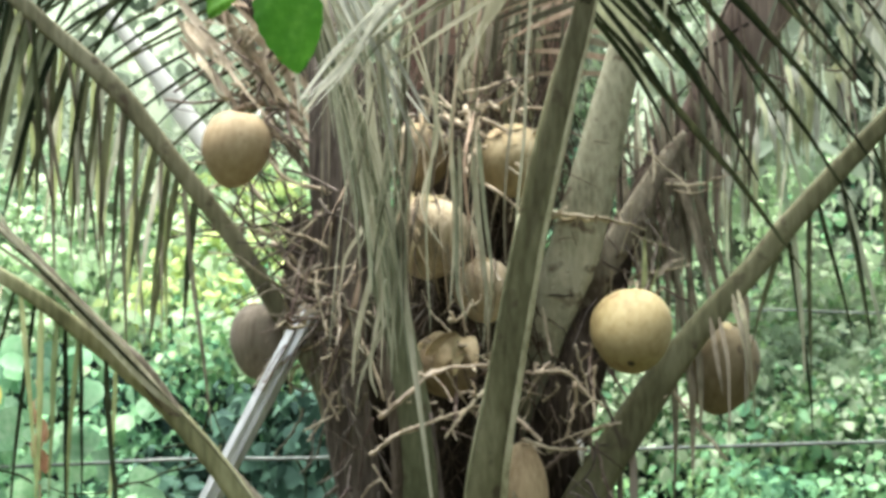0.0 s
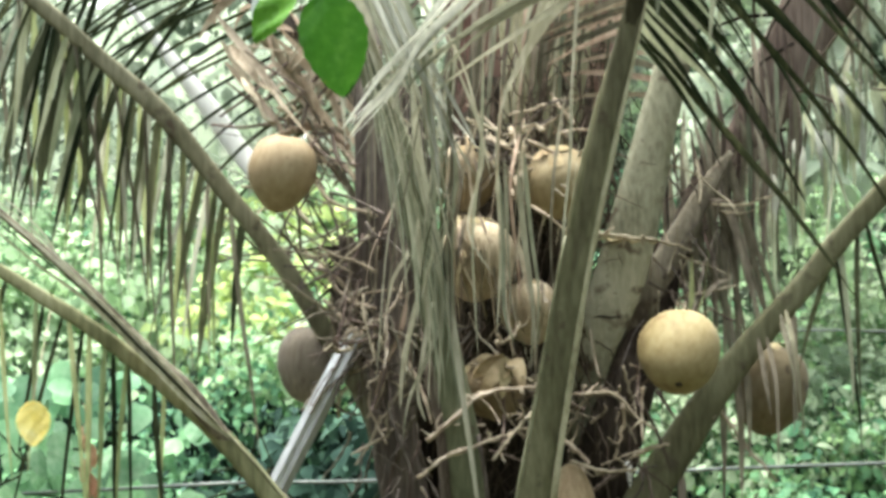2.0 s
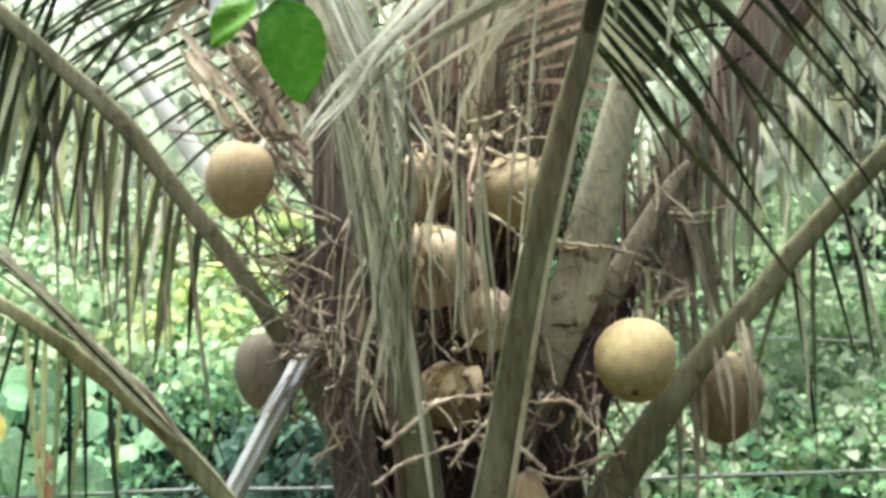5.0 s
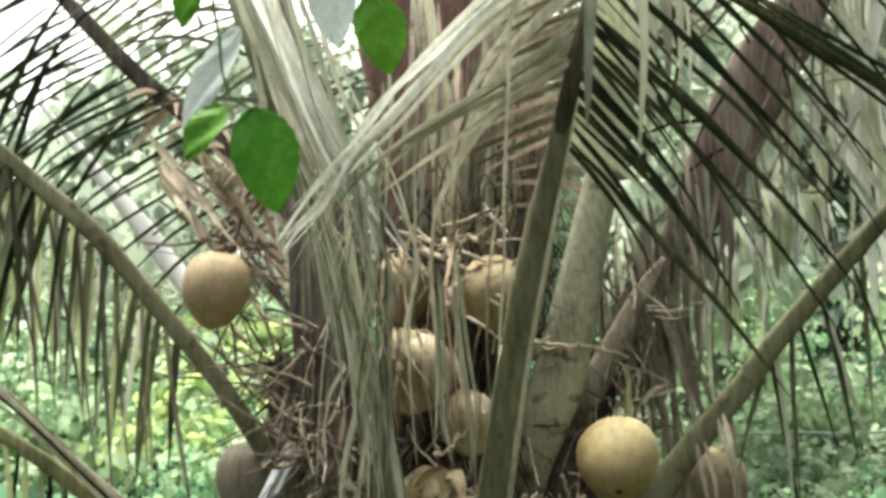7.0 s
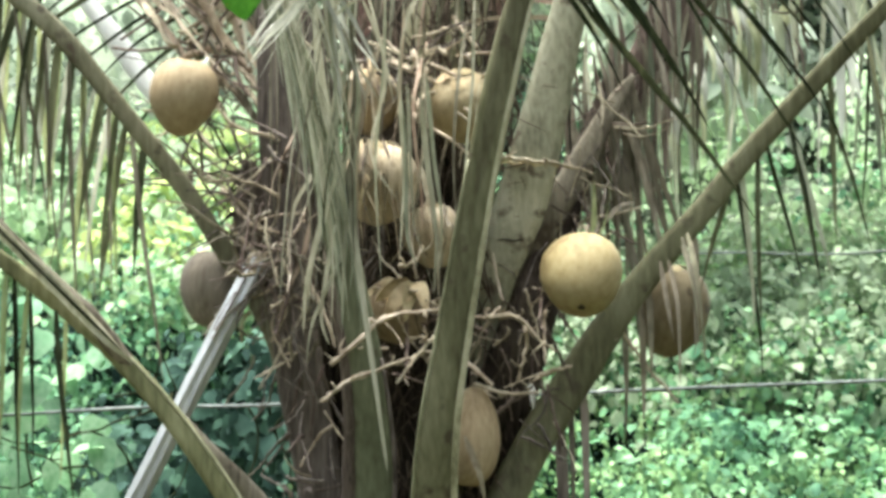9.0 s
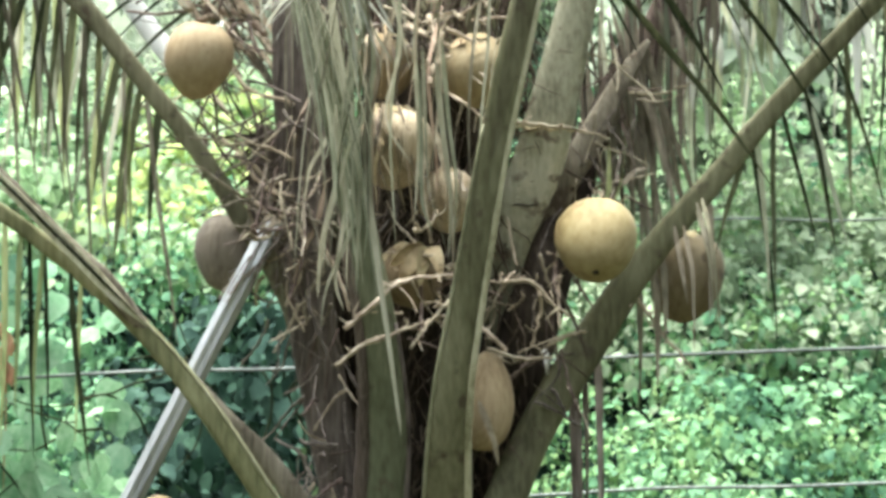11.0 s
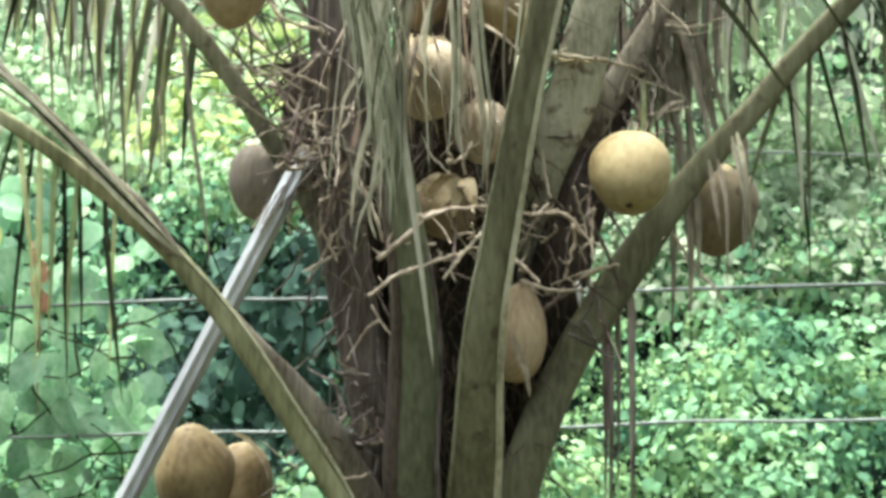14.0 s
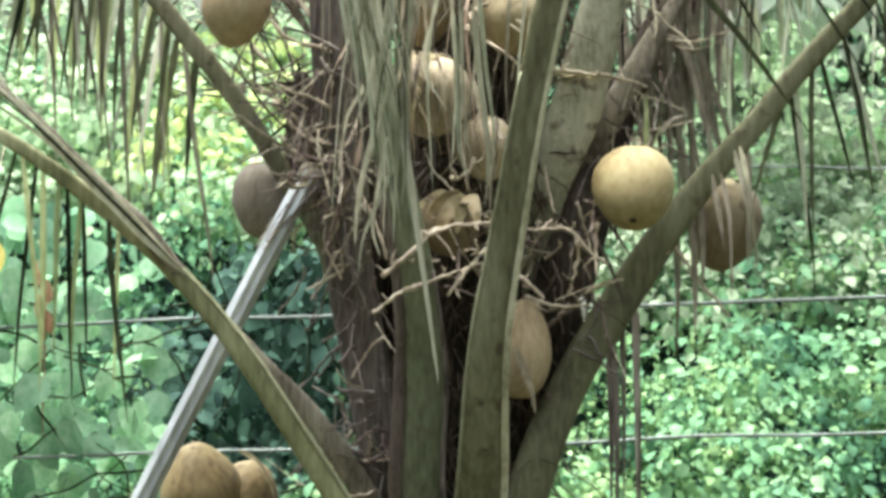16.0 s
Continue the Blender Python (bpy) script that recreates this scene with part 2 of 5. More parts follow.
# paints distance haze on far trees and sunlight on the broad hedge leaves
FAR_LEAF = material("pale_haze_sunlit_leaf", [(0.3, (0.42, 0.50, 0.40)), (0.55, (0.55, 0.62, 0.50)), (0.8, (0.68, 0.73, 0.62))], 2, 0.8, 0.1, (1, 1, 1), 12, 0.5, jitter=0.2, island=True, specular=0.05)
BARK = material("garden_tree_bark", [(0.3, (0.10, 0.08, 0.06)), (0.5, (0.22, 0.18, 0.14)), (0.75, (0.36, 0.31, 0.26))], 8, 0.9, 0.6, (1, 1, 0.3), 60)
WHITEWOOD = material("whitish_dry_petiole", [(0.3, (0.76, 0.78, 0.76)), (0.55, (0.86, 0.88, 0.87)), (0.8, (0.92, 0.93, 0.93))], 8, 0.6, 0.3, (1, 1, 0.3), 60, 0.3)
SOIL = material("garden_soil_with_litter", [(0.3, (0.016, 0.013, 0.009)), (0.5, (0.035, 0.032, 0.018)), (0.7, (0.04, 0.06, 0.022)), (0.85, (0.09, 0.075, 0.045))], 3, 0.95, 0.8, (1, 1, 1), 40)
HEDGE = material("hedge_leaf_green", [(0.3, (0.06, 0.16, 0.10)), (0.5, (0.165, 0.34, 0.19)), (0.7, (0.31, 0.51, 0.29))], 3.2, 0.75, 0.1, (1, 1, 1), 9, 0.3, jitter=0.25, island=True, specular=0.06)
HEDGE_PALE = material("hedge_leaf_grey_green", [(0.3, (0.13, 0.175, 0.125)), (0.5, (0.22, 0.275, 0.20)), (0.75, (0.37, 0.42, 0.34))], 2.5, 0.6, 0.1, (1, 1, 1), 30, 0.4, jitter=0.5, island=True, specular=0.2)
# haze painted in; brightened to make up for the shadow of the crest
HEDGE_TOP = material("hedge_leaf_haze_bright", [(0.3, (0.25, 0.34, 0.22)), (0.5, (0.37, 0.47, 0.32)), (0.75, (0.50, 0.58, 0.44))], 2.5, 0.65, 0.1, (1, 1, 1), 30, 0.45, jitter=0.3, island=True, specular=0.15)
# lighter copy of the green hedge leaf; the sunlit look is its colour
HEDGE_LIGHT = material("hedge_leaf_sunlit", [(0.3, (0.13, 0.27, 0.125)), (0.5, (0.23, 0.395, 0.185)), (0.7, (0.34, 0.49, 0.25))], 3.2, 0.75, 0.1, (1, 1, 1), 9, 0.25, jitter=0.2, island=True, specular=0.06)
CLIMBER = material("climber_leaf", [(0.3, (0.125, 0.27, 0.16)), (0.5, (0.205, 0.38, 0.235)), (0.75, (0.33, 0.50, 0.35))], 7, 0.75, 0.2, (1, 1, 1), 40, 0.45, jitter=0.4, island=True, specular=0.08)
CLIMBER_LEAF = material("single_climber_leaf", [(0.3, (0.15, 0.31, 0.18)), (0.5, (0.245, 0.43, 0.26)), (0.75, (0.38, 0.55, 0.38))], 1.2, 0.75, 0.2, (1, 1, 1), 6, 0.45, jitter=0.4, specular=0.08)
# near-black, so the sheet behind the leaves stands for the hedge's inner shade
HEDGE_CORE = material("hedge_inner_shade", [(0.3, (0.006, 0.014, 0.011)), (0.55, (0.014, 0.029, 0.021)), (0.8, (0.03, 0.055, 0.04))], 5, 0.9, 0.8, (1, 1, 1), 25, specular=0.1)
# shaded copy of the hedge leaf: the dimness is in its colour
SHADE = material("shaded_hedge_leaf", [(0.3, (0.026, 0.055, 0.044)), (0.55, (0.05, 0.10, 0.078)), (0.8, (0.085, 0.15, 0.115))], 3, 0.85, 0.1, (1, 1, 1), 25, 0.2, jitter=0.5, island=True, specular=0.05)
# lit copy of the hedge leaf, with sunlight put into its colour
SUNLEAF = material("sunlit_hedge_leaf", [(0.3, (0.32, 0.47, 0.28)), (0.55, (0.49, 0.64, 0.43)), (0.8, (0.67, 0.77, 0.59))], 3, 0.7, 0.1, (1, 1, 1), 25, 0.5, jitter=0.35, island=True, specular=0.15)
# kept dark so the added, unseen trees bounce little light
TREE = material("tree_leaf_dark", [(0.3, (0.015, 0.035, 0.012)), (0.55, (0.035, 0.07, 0.025)), (0.8, (0.06, 0.11, 0.04))], 3, 0.6, 0.1, (1, 1, 1), 25, 0.2, jitter=0.4, island=True, specular=0.2)


# ---- mesh helpers ----
def mesh(name, verts, faces, mat, smooth=True):
    me = bpy.data.meshes.new(name)
    me.from_pydata([tuple(v) for v in verts], [], faces)
    me.materials.append(mat)
    me.polygons.foreach_set("use_smooth", [smooth] * len(faces))
    me.update()
    return me


def part(name, verts, faces, mat, parent=None, label="", smooth=True):
    ob = new(name, mesh(name, verts, faces, mat, smooth))
    if parent:
        ob.parent = parent
    return tagged(ob, label)


def spline(pts, steps):
    """Catmull-Rom through the points; each point may carry more numbers than three."""
    p = np.array(pts, float)
    p = np.vstack([2 * p[0] - p[1], p, 2 * p[-1] - p[-2]])
    out = []
    for k in range(1, len(p) - 2):
        for s in np.linspace(0, 1, steps, endpoint=False):
            a, b, c, d = p[k - 1], p[k], p[k + 1], p[k + 2]
            out.append(0.5 * (2 * b + (c - a) * s + (2 * a - 5 * b + 4 * c - d) * s * s + (3 * b - a - 3 * c + d) * s ** 3))
    out.append(p[-2])
    return np.array(out)


def unit(v):
    v = np.asarray(v, float)
    return v / max(np.linalg.norm(v), 1e-9)


def tube(path, radii, sides=10, flat=1.0, face=(0, -1, 0), groove=0.0, rough=0.0, rng=None):
    """A tapered limb: an oval section, flat times as deep as wide, with its broad side towards face; groove hollows that side."""
    path, n = np.asarray(path, float), len(path)
    verts, faces = [], []
    for k in range(n):
        d = unit(path[min(k + 1, n - 1)] - path[max(k - 1, 0)])
        across = unit(np.cross(d, face))
        front = unit(np.cross(across, d))
        for j in range(sides):
            a = 2 * math.pi * j / sides
            c, s = math.cos(a), math.sin(a)
            r = radii[k] * (1 + (rough * (rng.random() - 0.5) if rng else 0))
            deep = flat * s
            if groove and s > 0:
                deep *= 1 - groove * (1 - abs(c)) ** 0.7
            verts.append(path[k] + r * (c * across + deep * front))
    for k in range(n - 1):
        for j in range(sides):
            a, b = k * sides + j, k * sides + (j + 1) % sides
            faces.append((a, b, b + sides, a + sides))
    faces.append(tuple(range(sides))[::-1])
    faces.append(tuple(range((n - 1) * sides, n * sides)))
    return verts, faces


def blade(base, way, length, width, sag, across, rng, segs=7, fold=0.35, curl=0.25, early=1.4):
    """A leaflet: a tapering strip folded along its midrib, bending down under its own weight."""
    p, d = np.array(base, float), unit(way)
    step = length / segs
    across = unit(across)
    verts, faces = [], []
    twist = (rng.random() - 0.5) * curl
    for k in range(segs + 1):
        s = k / segs
        w = width * 0.5 * min(1.0, 0.45 + 3.5 * s) * (1 - s ** 2.6) + 0.0006
        side = unit(across - d * np.dot(across, d))
        up = np.cross(side, d)
        a = twist * s * 3
        side, up = math.cos(a) * side + math.sin(a) * up, math.cos(a) * up - math.sin(a) * side
        verts += [p - w * side + fold * w * up, p, p + w * side + fold * w * up]
        d = unit(d + np.array([0, 0, -1.0]) * sag * step * (0.35 + s ** early * 2.2) / max(length, 0.2) + (rng.normal(size=3) * 0.02))
        p = p + d * step
    for k in range(segs):
        a = 3 * k
        faces += [(a, a + 1, a + 4, a + 3), (a + 1, a + 2, a + 5, a + 4)]
    return verts, faces


class Heap:
    """Collects many small pieces into one mesh."""
    def __init__(self):
        self.verts, self.faces = [], []

    def add(self, verts, faces):
        n = len(self.verts)
        self.verts += [tuple(v) for v in verts]
        self.faces += [tuple(i + n for i in f) for f in faces]


# ---- ground ----
def ground():
    rng = np.random.default_rng(3)
    n = 90
    axis = np.sign(np.linspace(-1, 1, n)) * (np.abs(np.linspace(-1, 1, n)) ** 4 * 395 + np.abs(np.linspace(-1, 1, n)) * 5)
    verts = [(x, y, 0.03 * noise.noise((x * 1.7, y * 1.7, 0)) + 0.02 * noise.noise((x * 6, y * 6, 3)) if abs(x) + abs(y) < 30 else 0.0) for y in axis for x in axis]
    faces = [(j * n + i, j * n + i + 1, (j + 1) * n + i + 1, (j + 1) * n + i) for j in range(n - 1) for i in range(n - 1)]
    tagged(part("ground", verts, faces, SOIL), "bare garden soil with grass and leaf litter", "ground", kind="structure")


ground()

# ---- the palm ----
palm = new("coconut_palm")
tagged(palm, "young coconut palm with olive leaf stalks and tan fruit", "palm tree")
palm_rng = np.random.default_rng(11)


def trunk():
    """Short stem, and above it the fibrous heart between the leaf stalks."""
    line = spline([(-0.02, 0.14, -0.1, 0.20), (-0.02, 0.14, 0.15, 0.19), (-0.02, 0.14, 0.4, 0.18), (0.0, 0.16, 0.8, 0.16), (0.03, 0.2, 1.2, 0.15),
                   (0.06, 0.24, 1.6, 0.15), (0.09, 0.28, 1.9, 0.14)], 8)
    v, f = tube(line[:, :3], line[:, 3], 28, 0.7, rough=0.13, rng=palm_rng)
    part("trunk", v, f, STEM_DARK, palm, "fibrous stem darkened for the shade between stalks")
    line = spline([(0.09, 0.3, 1.7, 0.17), (0.09, 0.31, 2.0, 0.18), (0.04, 0.34, 2.3, 0.17), (0.03, 0.36, 2.7, 0.12), (0.06, 0.38, 3.1, 0.03)], 8)
    v, f = tube(line[:, :3], line[:, 3], 28, 0.5, rough=0.10, rng=palm_rng)
    part("heart_sheath", v, f, RUSTY, palm, "red-brown dry sheath round the heart")


trunk()


def frond(line, mat, label="", steps=6, flat=0.55, groove=0.35, face=(0, -1, 0.15)):
    p = spline(line, steps)
    v, f = tube(p[:, :3], p[:, 3] / 2, 14, flat, face, groove, 0.05, palm_rng)
    return part("frond", v, f, mat, palm, label), p


def leaflets(parent, p, s0, s1, count, way, length, width, sag, mat, spread=0.12, across=None, seed=0, curl=0.25, lift=0.0):
    """count leaflets from the stretch s0 to s1 of a leaf stalk, setting out along way and bending down."""
    rng = np.random.default_rng(seed)
    for k in range(count):
        s = s0 + (s1 - s0) * (k + 0.5 + rng.uniform(-0.3, 0.3)) / count
        at = s * (len(p) - 1)
        i = int(min(max(at, 0), len(p) - 2))
        base = p[i, :3] + (p[i + 1, :3] - p[i, :3]) * (at - i)
        along = unit(p[i + 1, :3] - p[i, :3])
        go = np.array(way, float) + along * lift + rng.normal(size=3) * spread
        v, f = blade(base, go, length * rng.uniform(0.75, 1.15), width * rng.uniform(0.75, 1.25), sag * rng.uniform(0.7, 1.3),
                     along if across is None else np.array(across, float) + rng.normal(size=3) * 0.25, rng, curl=curl)
        part("leaflet", v, f, mat, parent)


def ribbon(line, width, parent, mat, seed=0, jitter=0.0, twist=0.6, fold=0.3, name="leaflet"):
    """A hanging leaflet laid along a curve."""
    rng = np.random.default_rng(seed)
    p = np.array(line, float)
    p = p + rng.normal(size=3) * jitter + rng.normal(size=p.shape) * jitter * 0.22
    p = spline(p, 4)
    n = len(p)
    turn0 = rng.normal() * twist
    v, f = [], []
    for k in range(n):
        s = k / (n - 1)
        d = unit(p[min(k + 1, n - 1)] - p[max(k - 1, 0)])
        side = unit(np.cross(d, (0, -1, 0)))
        up = np.cross(side, d)
        a = turn0 + twist * s * 1.5
        side, up = math.cos(a) * side + math.sin(a) * up, math.cos(a) * up - math.sin(a) * side
        w = width * 0.5 * min(1.0, 0.3 + 5 * s) * (1 - 0.75 * s ** 1.5) * (1 if k < n - 1 else 0.1)
        v += [p[k] - w * side + fold * w * up, p[k], p[k] + w * side + fold * w * up]
    for k in range(n - 1):
        a = 3 * k
        f += [(a, a + 1, a + 4, a + 3), (a + 1, a + 2, a + 5, a + 4)]
    return part(name, v, f, mat, parent)


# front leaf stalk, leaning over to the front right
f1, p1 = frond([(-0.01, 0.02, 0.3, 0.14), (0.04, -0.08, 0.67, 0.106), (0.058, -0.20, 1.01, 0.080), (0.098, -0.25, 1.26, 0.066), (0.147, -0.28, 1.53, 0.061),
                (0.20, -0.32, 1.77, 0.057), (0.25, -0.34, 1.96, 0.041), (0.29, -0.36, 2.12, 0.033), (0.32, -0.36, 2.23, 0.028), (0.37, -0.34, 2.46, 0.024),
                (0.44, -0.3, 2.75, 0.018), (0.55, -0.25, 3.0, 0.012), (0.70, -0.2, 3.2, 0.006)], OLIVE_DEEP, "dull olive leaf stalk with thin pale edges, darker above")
# Two tapering overlays put the stalk's shaded side into colour.
for name, m, k0, fade, grow, lab in (("stalk_stain", OLIVE_DARK, 13, 22, 0.0008, "dark olive overlay for the shaded side of the stalk"), ("rachis", RACHIS, 29, 10, 0.0018, "blackish olive overlay for the shaded upper stalk")):
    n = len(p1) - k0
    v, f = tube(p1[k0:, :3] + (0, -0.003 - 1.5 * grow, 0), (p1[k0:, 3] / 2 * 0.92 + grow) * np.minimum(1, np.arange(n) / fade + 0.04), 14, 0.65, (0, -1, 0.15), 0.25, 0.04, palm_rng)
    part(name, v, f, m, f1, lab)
leaflets(f1, p1, 0.50, 0.70, 14, (-1, 0.10, -0.32), 0.20, 0.010, 0.12, LEAF_TAN, seed=1, spread=0.03)
leaflets(f1, p1, 0.507, 0.707, 14, (-1, 0.10, -0.32), 0.20, 0.010, 0.12, LEAF_DRY, seed=39, spread=0.03)
leaflets(f1, p1, 0.62, 0.80, 7, (-1, 0.1, -0.5), 0.5, 0.024, 1.2, LEAF_GREY, seed=2, spread=0.08)
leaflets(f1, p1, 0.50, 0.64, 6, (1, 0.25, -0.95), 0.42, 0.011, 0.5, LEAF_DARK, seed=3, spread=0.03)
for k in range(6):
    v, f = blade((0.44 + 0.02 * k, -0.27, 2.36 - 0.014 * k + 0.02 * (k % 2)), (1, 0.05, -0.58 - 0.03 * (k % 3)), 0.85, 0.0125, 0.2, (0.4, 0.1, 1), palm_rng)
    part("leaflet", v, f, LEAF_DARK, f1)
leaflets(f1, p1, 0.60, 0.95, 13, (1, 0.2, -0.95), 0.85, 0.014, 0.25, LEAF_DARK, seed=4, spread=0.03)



def margin(parent, p, k0, k1, side, r, mat):
    """The thin pale edge that runs along a stalk."""
    q = p[k0:k1]
    line = [(x + side * w * 0.47, y - w * 0.10, z) for x, y, z, w in q]
    v, f = tube(line, np.linspace(r, r * 0.5, len(line)), 6, rough=0.25, rng=palm_rng)
    part("stalk_margin", v, f, mat, parent)


margin(f1, p1, 4, 40, 1, 0.0095, OLIVE_PALE)
margin(f1, p1, 6, 26, -1, 0.005, OLIVE_PALE)

# middle leaf stalk, curving away to the upper left
f2, p2 = frond([(-0.05, 0.04, 0.3, 0.13), (-0.08, -0.10, 0.69, 0.101), (-0.07, -0.14, 0.95, 0.096), (-0.08, -0.18, 1.14, 0.080), (-0.12, -0.20, 1.38, 0.067),
                (-0.15, -0.20, 1.55, 0.063), (-0.19, -0.20, 1.72, 0.056), (-0.25, -0.20, 1.89, 0.045), (-0.29, -0.18, 2.03, 0.042), (-0.34, -0.15, 2.19, 0.040),
                (-0.39, -0.10, 2.34, 0.038), (-0.49, 0.00, 2.57, 0.033), (-0.62, 0.1, 2.8, 0.02), (-0.8, 0.2, 2.95, 0.01)], OLIVE_GREEN, "dark green-olive leaf stalk with grey-brown edges")
leaflets(f2, p2, 0.70, 0.92, 6, (0.55, -0.25, -0.9), 0.6, 0.024, 0.8, LEAF_GREY, seed=5, spread=0.08)
leaflets(f2, p2, 0.60, 0.74, 9, (0.3, -0.3, -0.9), 0.55, 0.016, 0.8, LEAF_GREY, seed=6, spread=0.1)
leaflets(f2, p2, 0.40, 0.62, 12, (0.25, -0.5, -0.8), 0.5, 0.014, 1.0, LEAF_DULL, seed=7, spread=0.15)
leaflets(f2, p2, 0.62, 0.9, 6, (-0.8, 0.2, 0.2), 0.4, 0.009, 1.0, LEAF_OLIVE, seed=8)

margin(f2, p2, 2, 24, -1, 0.019, DEAD)
margin(f2, p2, 2, 20, 1, 0.008, SHEATH)

# broad pale stalk behind, to the right
f6, p6 = frond([(0.06, 0.20, 0.5, 0.06), (0.12, 0.18, 0.85, 0.06), (0.165, 0.14, 1.12, 0.055), (0.198, 0.10, 1.30, 0.075), (0.225, 0.075, 1.40, 0.10), (0.27, 0.06, 1.53, 0.108), (0.34, 0.05, 1.81, 0.083),
                (0.39, 0.05, 1.99, 0.068), (0.44, 0.06, 2.17, 0.057), (0.47, 0.08, 2.29, 0.052), (0.53, 0.14, 2.54, 0.043), (0.62, 0.25, 2.8, 0.02)], STALK_GREY, "broad pale grey-green leaf stalk with ringed joints")
# its joints: rough pale lines across, with dry scraps along them
for k, (x, z, w) in enumerate(((0.275, 1.565, 0.062), (0.232, 1.405, 0.052), (0.245, 1.455, 0.03))):
    q = [(x - w + 2 * w * i / 9, 0.06 - 0.034 * math.sin(math.pi * i / 9) + 0.02 * (z < 1.5), z + (0.005, 0.0015, 0.001)[k] * math.sin(2.1 * i + k) - 0.004 * i / 9) for i in range(10)]
    v, f = tube(q, [(0.0042, 0.002, 0.0015)[k] * palm_rng.uniform(0.5, 1.4) for _ in q], 6)
    part("joint", v, f, (CALYX, STEM_DARK, DEAD)[k], f6)
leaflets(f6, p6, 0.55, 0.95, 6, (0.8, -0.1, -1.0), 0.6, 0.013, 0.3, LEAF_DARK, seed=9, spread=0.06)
leaflets(f6, p6, 0.55, 0.95, 16, (-0.9, 0.2, 0.1), 0.3, 0.012, 0.4, LEAF_TAN, seed=10, spread=0.06)
# The dark blades between the pale leaflets are built as their shadow gaps.
for k in range(14):
    for w, m, dx, back in ((0.021, LEAF_BRIGHT, 0.0, 0.0), (0.012, LEAF_DARK, 0.012, -0.012)):
        r = palm_rng.uniform(0.8, 1.2)
        v, f = blade((0.335 - 0.0045 * k + dx, -0.16 + back + 0.012 * (k % 3), 2.33 - 0.027 * k), (0.68 + 0.08 * (k % 3), 0.02, -0.86), 0.22 * r * (1.25 if dx else 1.0), w * r, 0.2, (0.80, 0.2, 0.6), palm_rng, fold=0.2)
        part("leaflet", v, f, m, f6)

f7, p7 = frond([(0.05, 0.2, 0.4, 0.100), (0.16, 0.15, 0.97, 0.06), (0.29, 0.13, 1.39, 0.066), (0.37, 0.14, 1.53, 0.060), (0.44, 0.17, 1.65, 0.045),
                (0.48, 0.19, 1.71, 0.030), (0.51, 0.20, 1.75, 0.012)], TAUPE, "grey-brown withered leaf stalk")
leaflets(f7, p7, 0.6, 0.98, 16, (0.2, 0.1, -1), 0.45, 0.013, 0.5, LEAF_DRY, seed=12, spread=0.15)

f13, p13 = frond([(0.06, 0.16, 0.5, 0.12), (0.15, 0.12, 0.85, 0.13), (0.225, 0.10, 1.1, 0.13), (0.30, 0.12, 1.32, 0.10), (0.39, 0.2, 1.55, 0.06), (0.47, 0.28, 1.75, 0.03)], STEM_DARK, "dark brown leaf base, darkened for gap shade")
leaflets(f13, p13, 0.45, 0.98, 26, (0.25, -0.2, -0.9), 0.2, 0.010, 0.6, DEAD, seed=34, spread=0.3)

# stalk reaching out to the right
f5, p5 = frond([(0.03, 0.06, 0.3, 0.130), (0.14, 0.00, 0.68, 0.094), (0.24, 0.04, 0.92, 0.081), (0.37, 0.07, 1.12, 0.080), (0.49, 0.08, 1.29, 0.061),
                (0.64, 0.08, 1.46, 0.051), (0.72, 0.06, 1.56, 0.047), (0.83, 0.04, 1.68, 0.043), (0.96, 0.00, 1.82, 0.039), (1.15, -0.10, 2.02, 0.027),
                (1.4, -0.2, 2.2, 0.016), (1.7, -0.25, 2.3, 0.008)], OLIVE_DEEP, "dull olive leaf stalk reaching outward")
leaflets(f5, p5, 0.5, 0.95, 9, (0.12, 0.1, -1), 0.36, 0.010, 0.4, LEAF_OLIVE, seed=13, spread=0.14)
leaflets(f5, p5, 0.5, 0.95, 9, (0.12, 0.1, -1), 0.40, 0.009, 0.4, LEAF_DARK, seed=27, spread=0.14)
leaflets(f5, p5, 0.5, 0.95, 5, (0.15, -0.1, -1), 0.36, 0.012, 0.4, LEAF_DULL, seed=33, spread=0.12)

# upper left stalk with a curtain of hanging leaflets
f3, p3 = frond([(-0.06, 0.1, 0.4, 0.100), (-0.17, 0.05, 0.9, 0.066), (-0.26, 0.05, 1.21, 0.056), (-0.36, 0.03, 1.38, 0.042), (-0.452, 0.02, 1.53, 0.039), (-0.565, 0.00, 1.68, 0.038),
                (-0.69, -0.03, 1.84, 0.041), (-0.82, -0.06, 1.96, 0.037), (-0.94, -0.10, 2.07, 0.033), (-1.25, -0.10, 2.32, 0.024), (-1.6, -0.1, 2.5, 0.012)], OLIVE_BROWN, "brownish olive leaf stalk with hanging leaflets")
leaflets(f3, p3, 0.50, 0.95, 16, (-0.12, 0.3, -1), 0.42, 0.012, 0.3, LEAF_GREEN, seed=15, spread=0.08)
leaflets(f3, p3, 0.70, 0.92, 12, (-0.28, 0.1, -1), 0.38, 0.022, 0.3, LEAF_OLIVE, seed=43, spread=0.09, across=(1, 0.2, 0))
leaflets(f3, p3, 0.46, 0.72, 12, (-0.16, 0.2, -1), 0.36, 0.014, 0.3, LEAF_OLIVE, seed=44, spread=0.07)
leaflets(f3, p3, 0.50, 0.95, 14, (-0.22, 0.25, -1), 0.42, 0.012, 0.3, LEAF_GREY, seed=37, spread=0.08)
# Pale strips stand for light gaps and lit leaflets, dark ones for shadowed leaflets.
leaflets(f3, p3, 0.68, 0.98, 14, (-0.26, -0.15, -1), 0.36, 0.016, 0.4, LEAF_SAGE, seed=45, spread=0.09, across=(1, 0.1, 0))
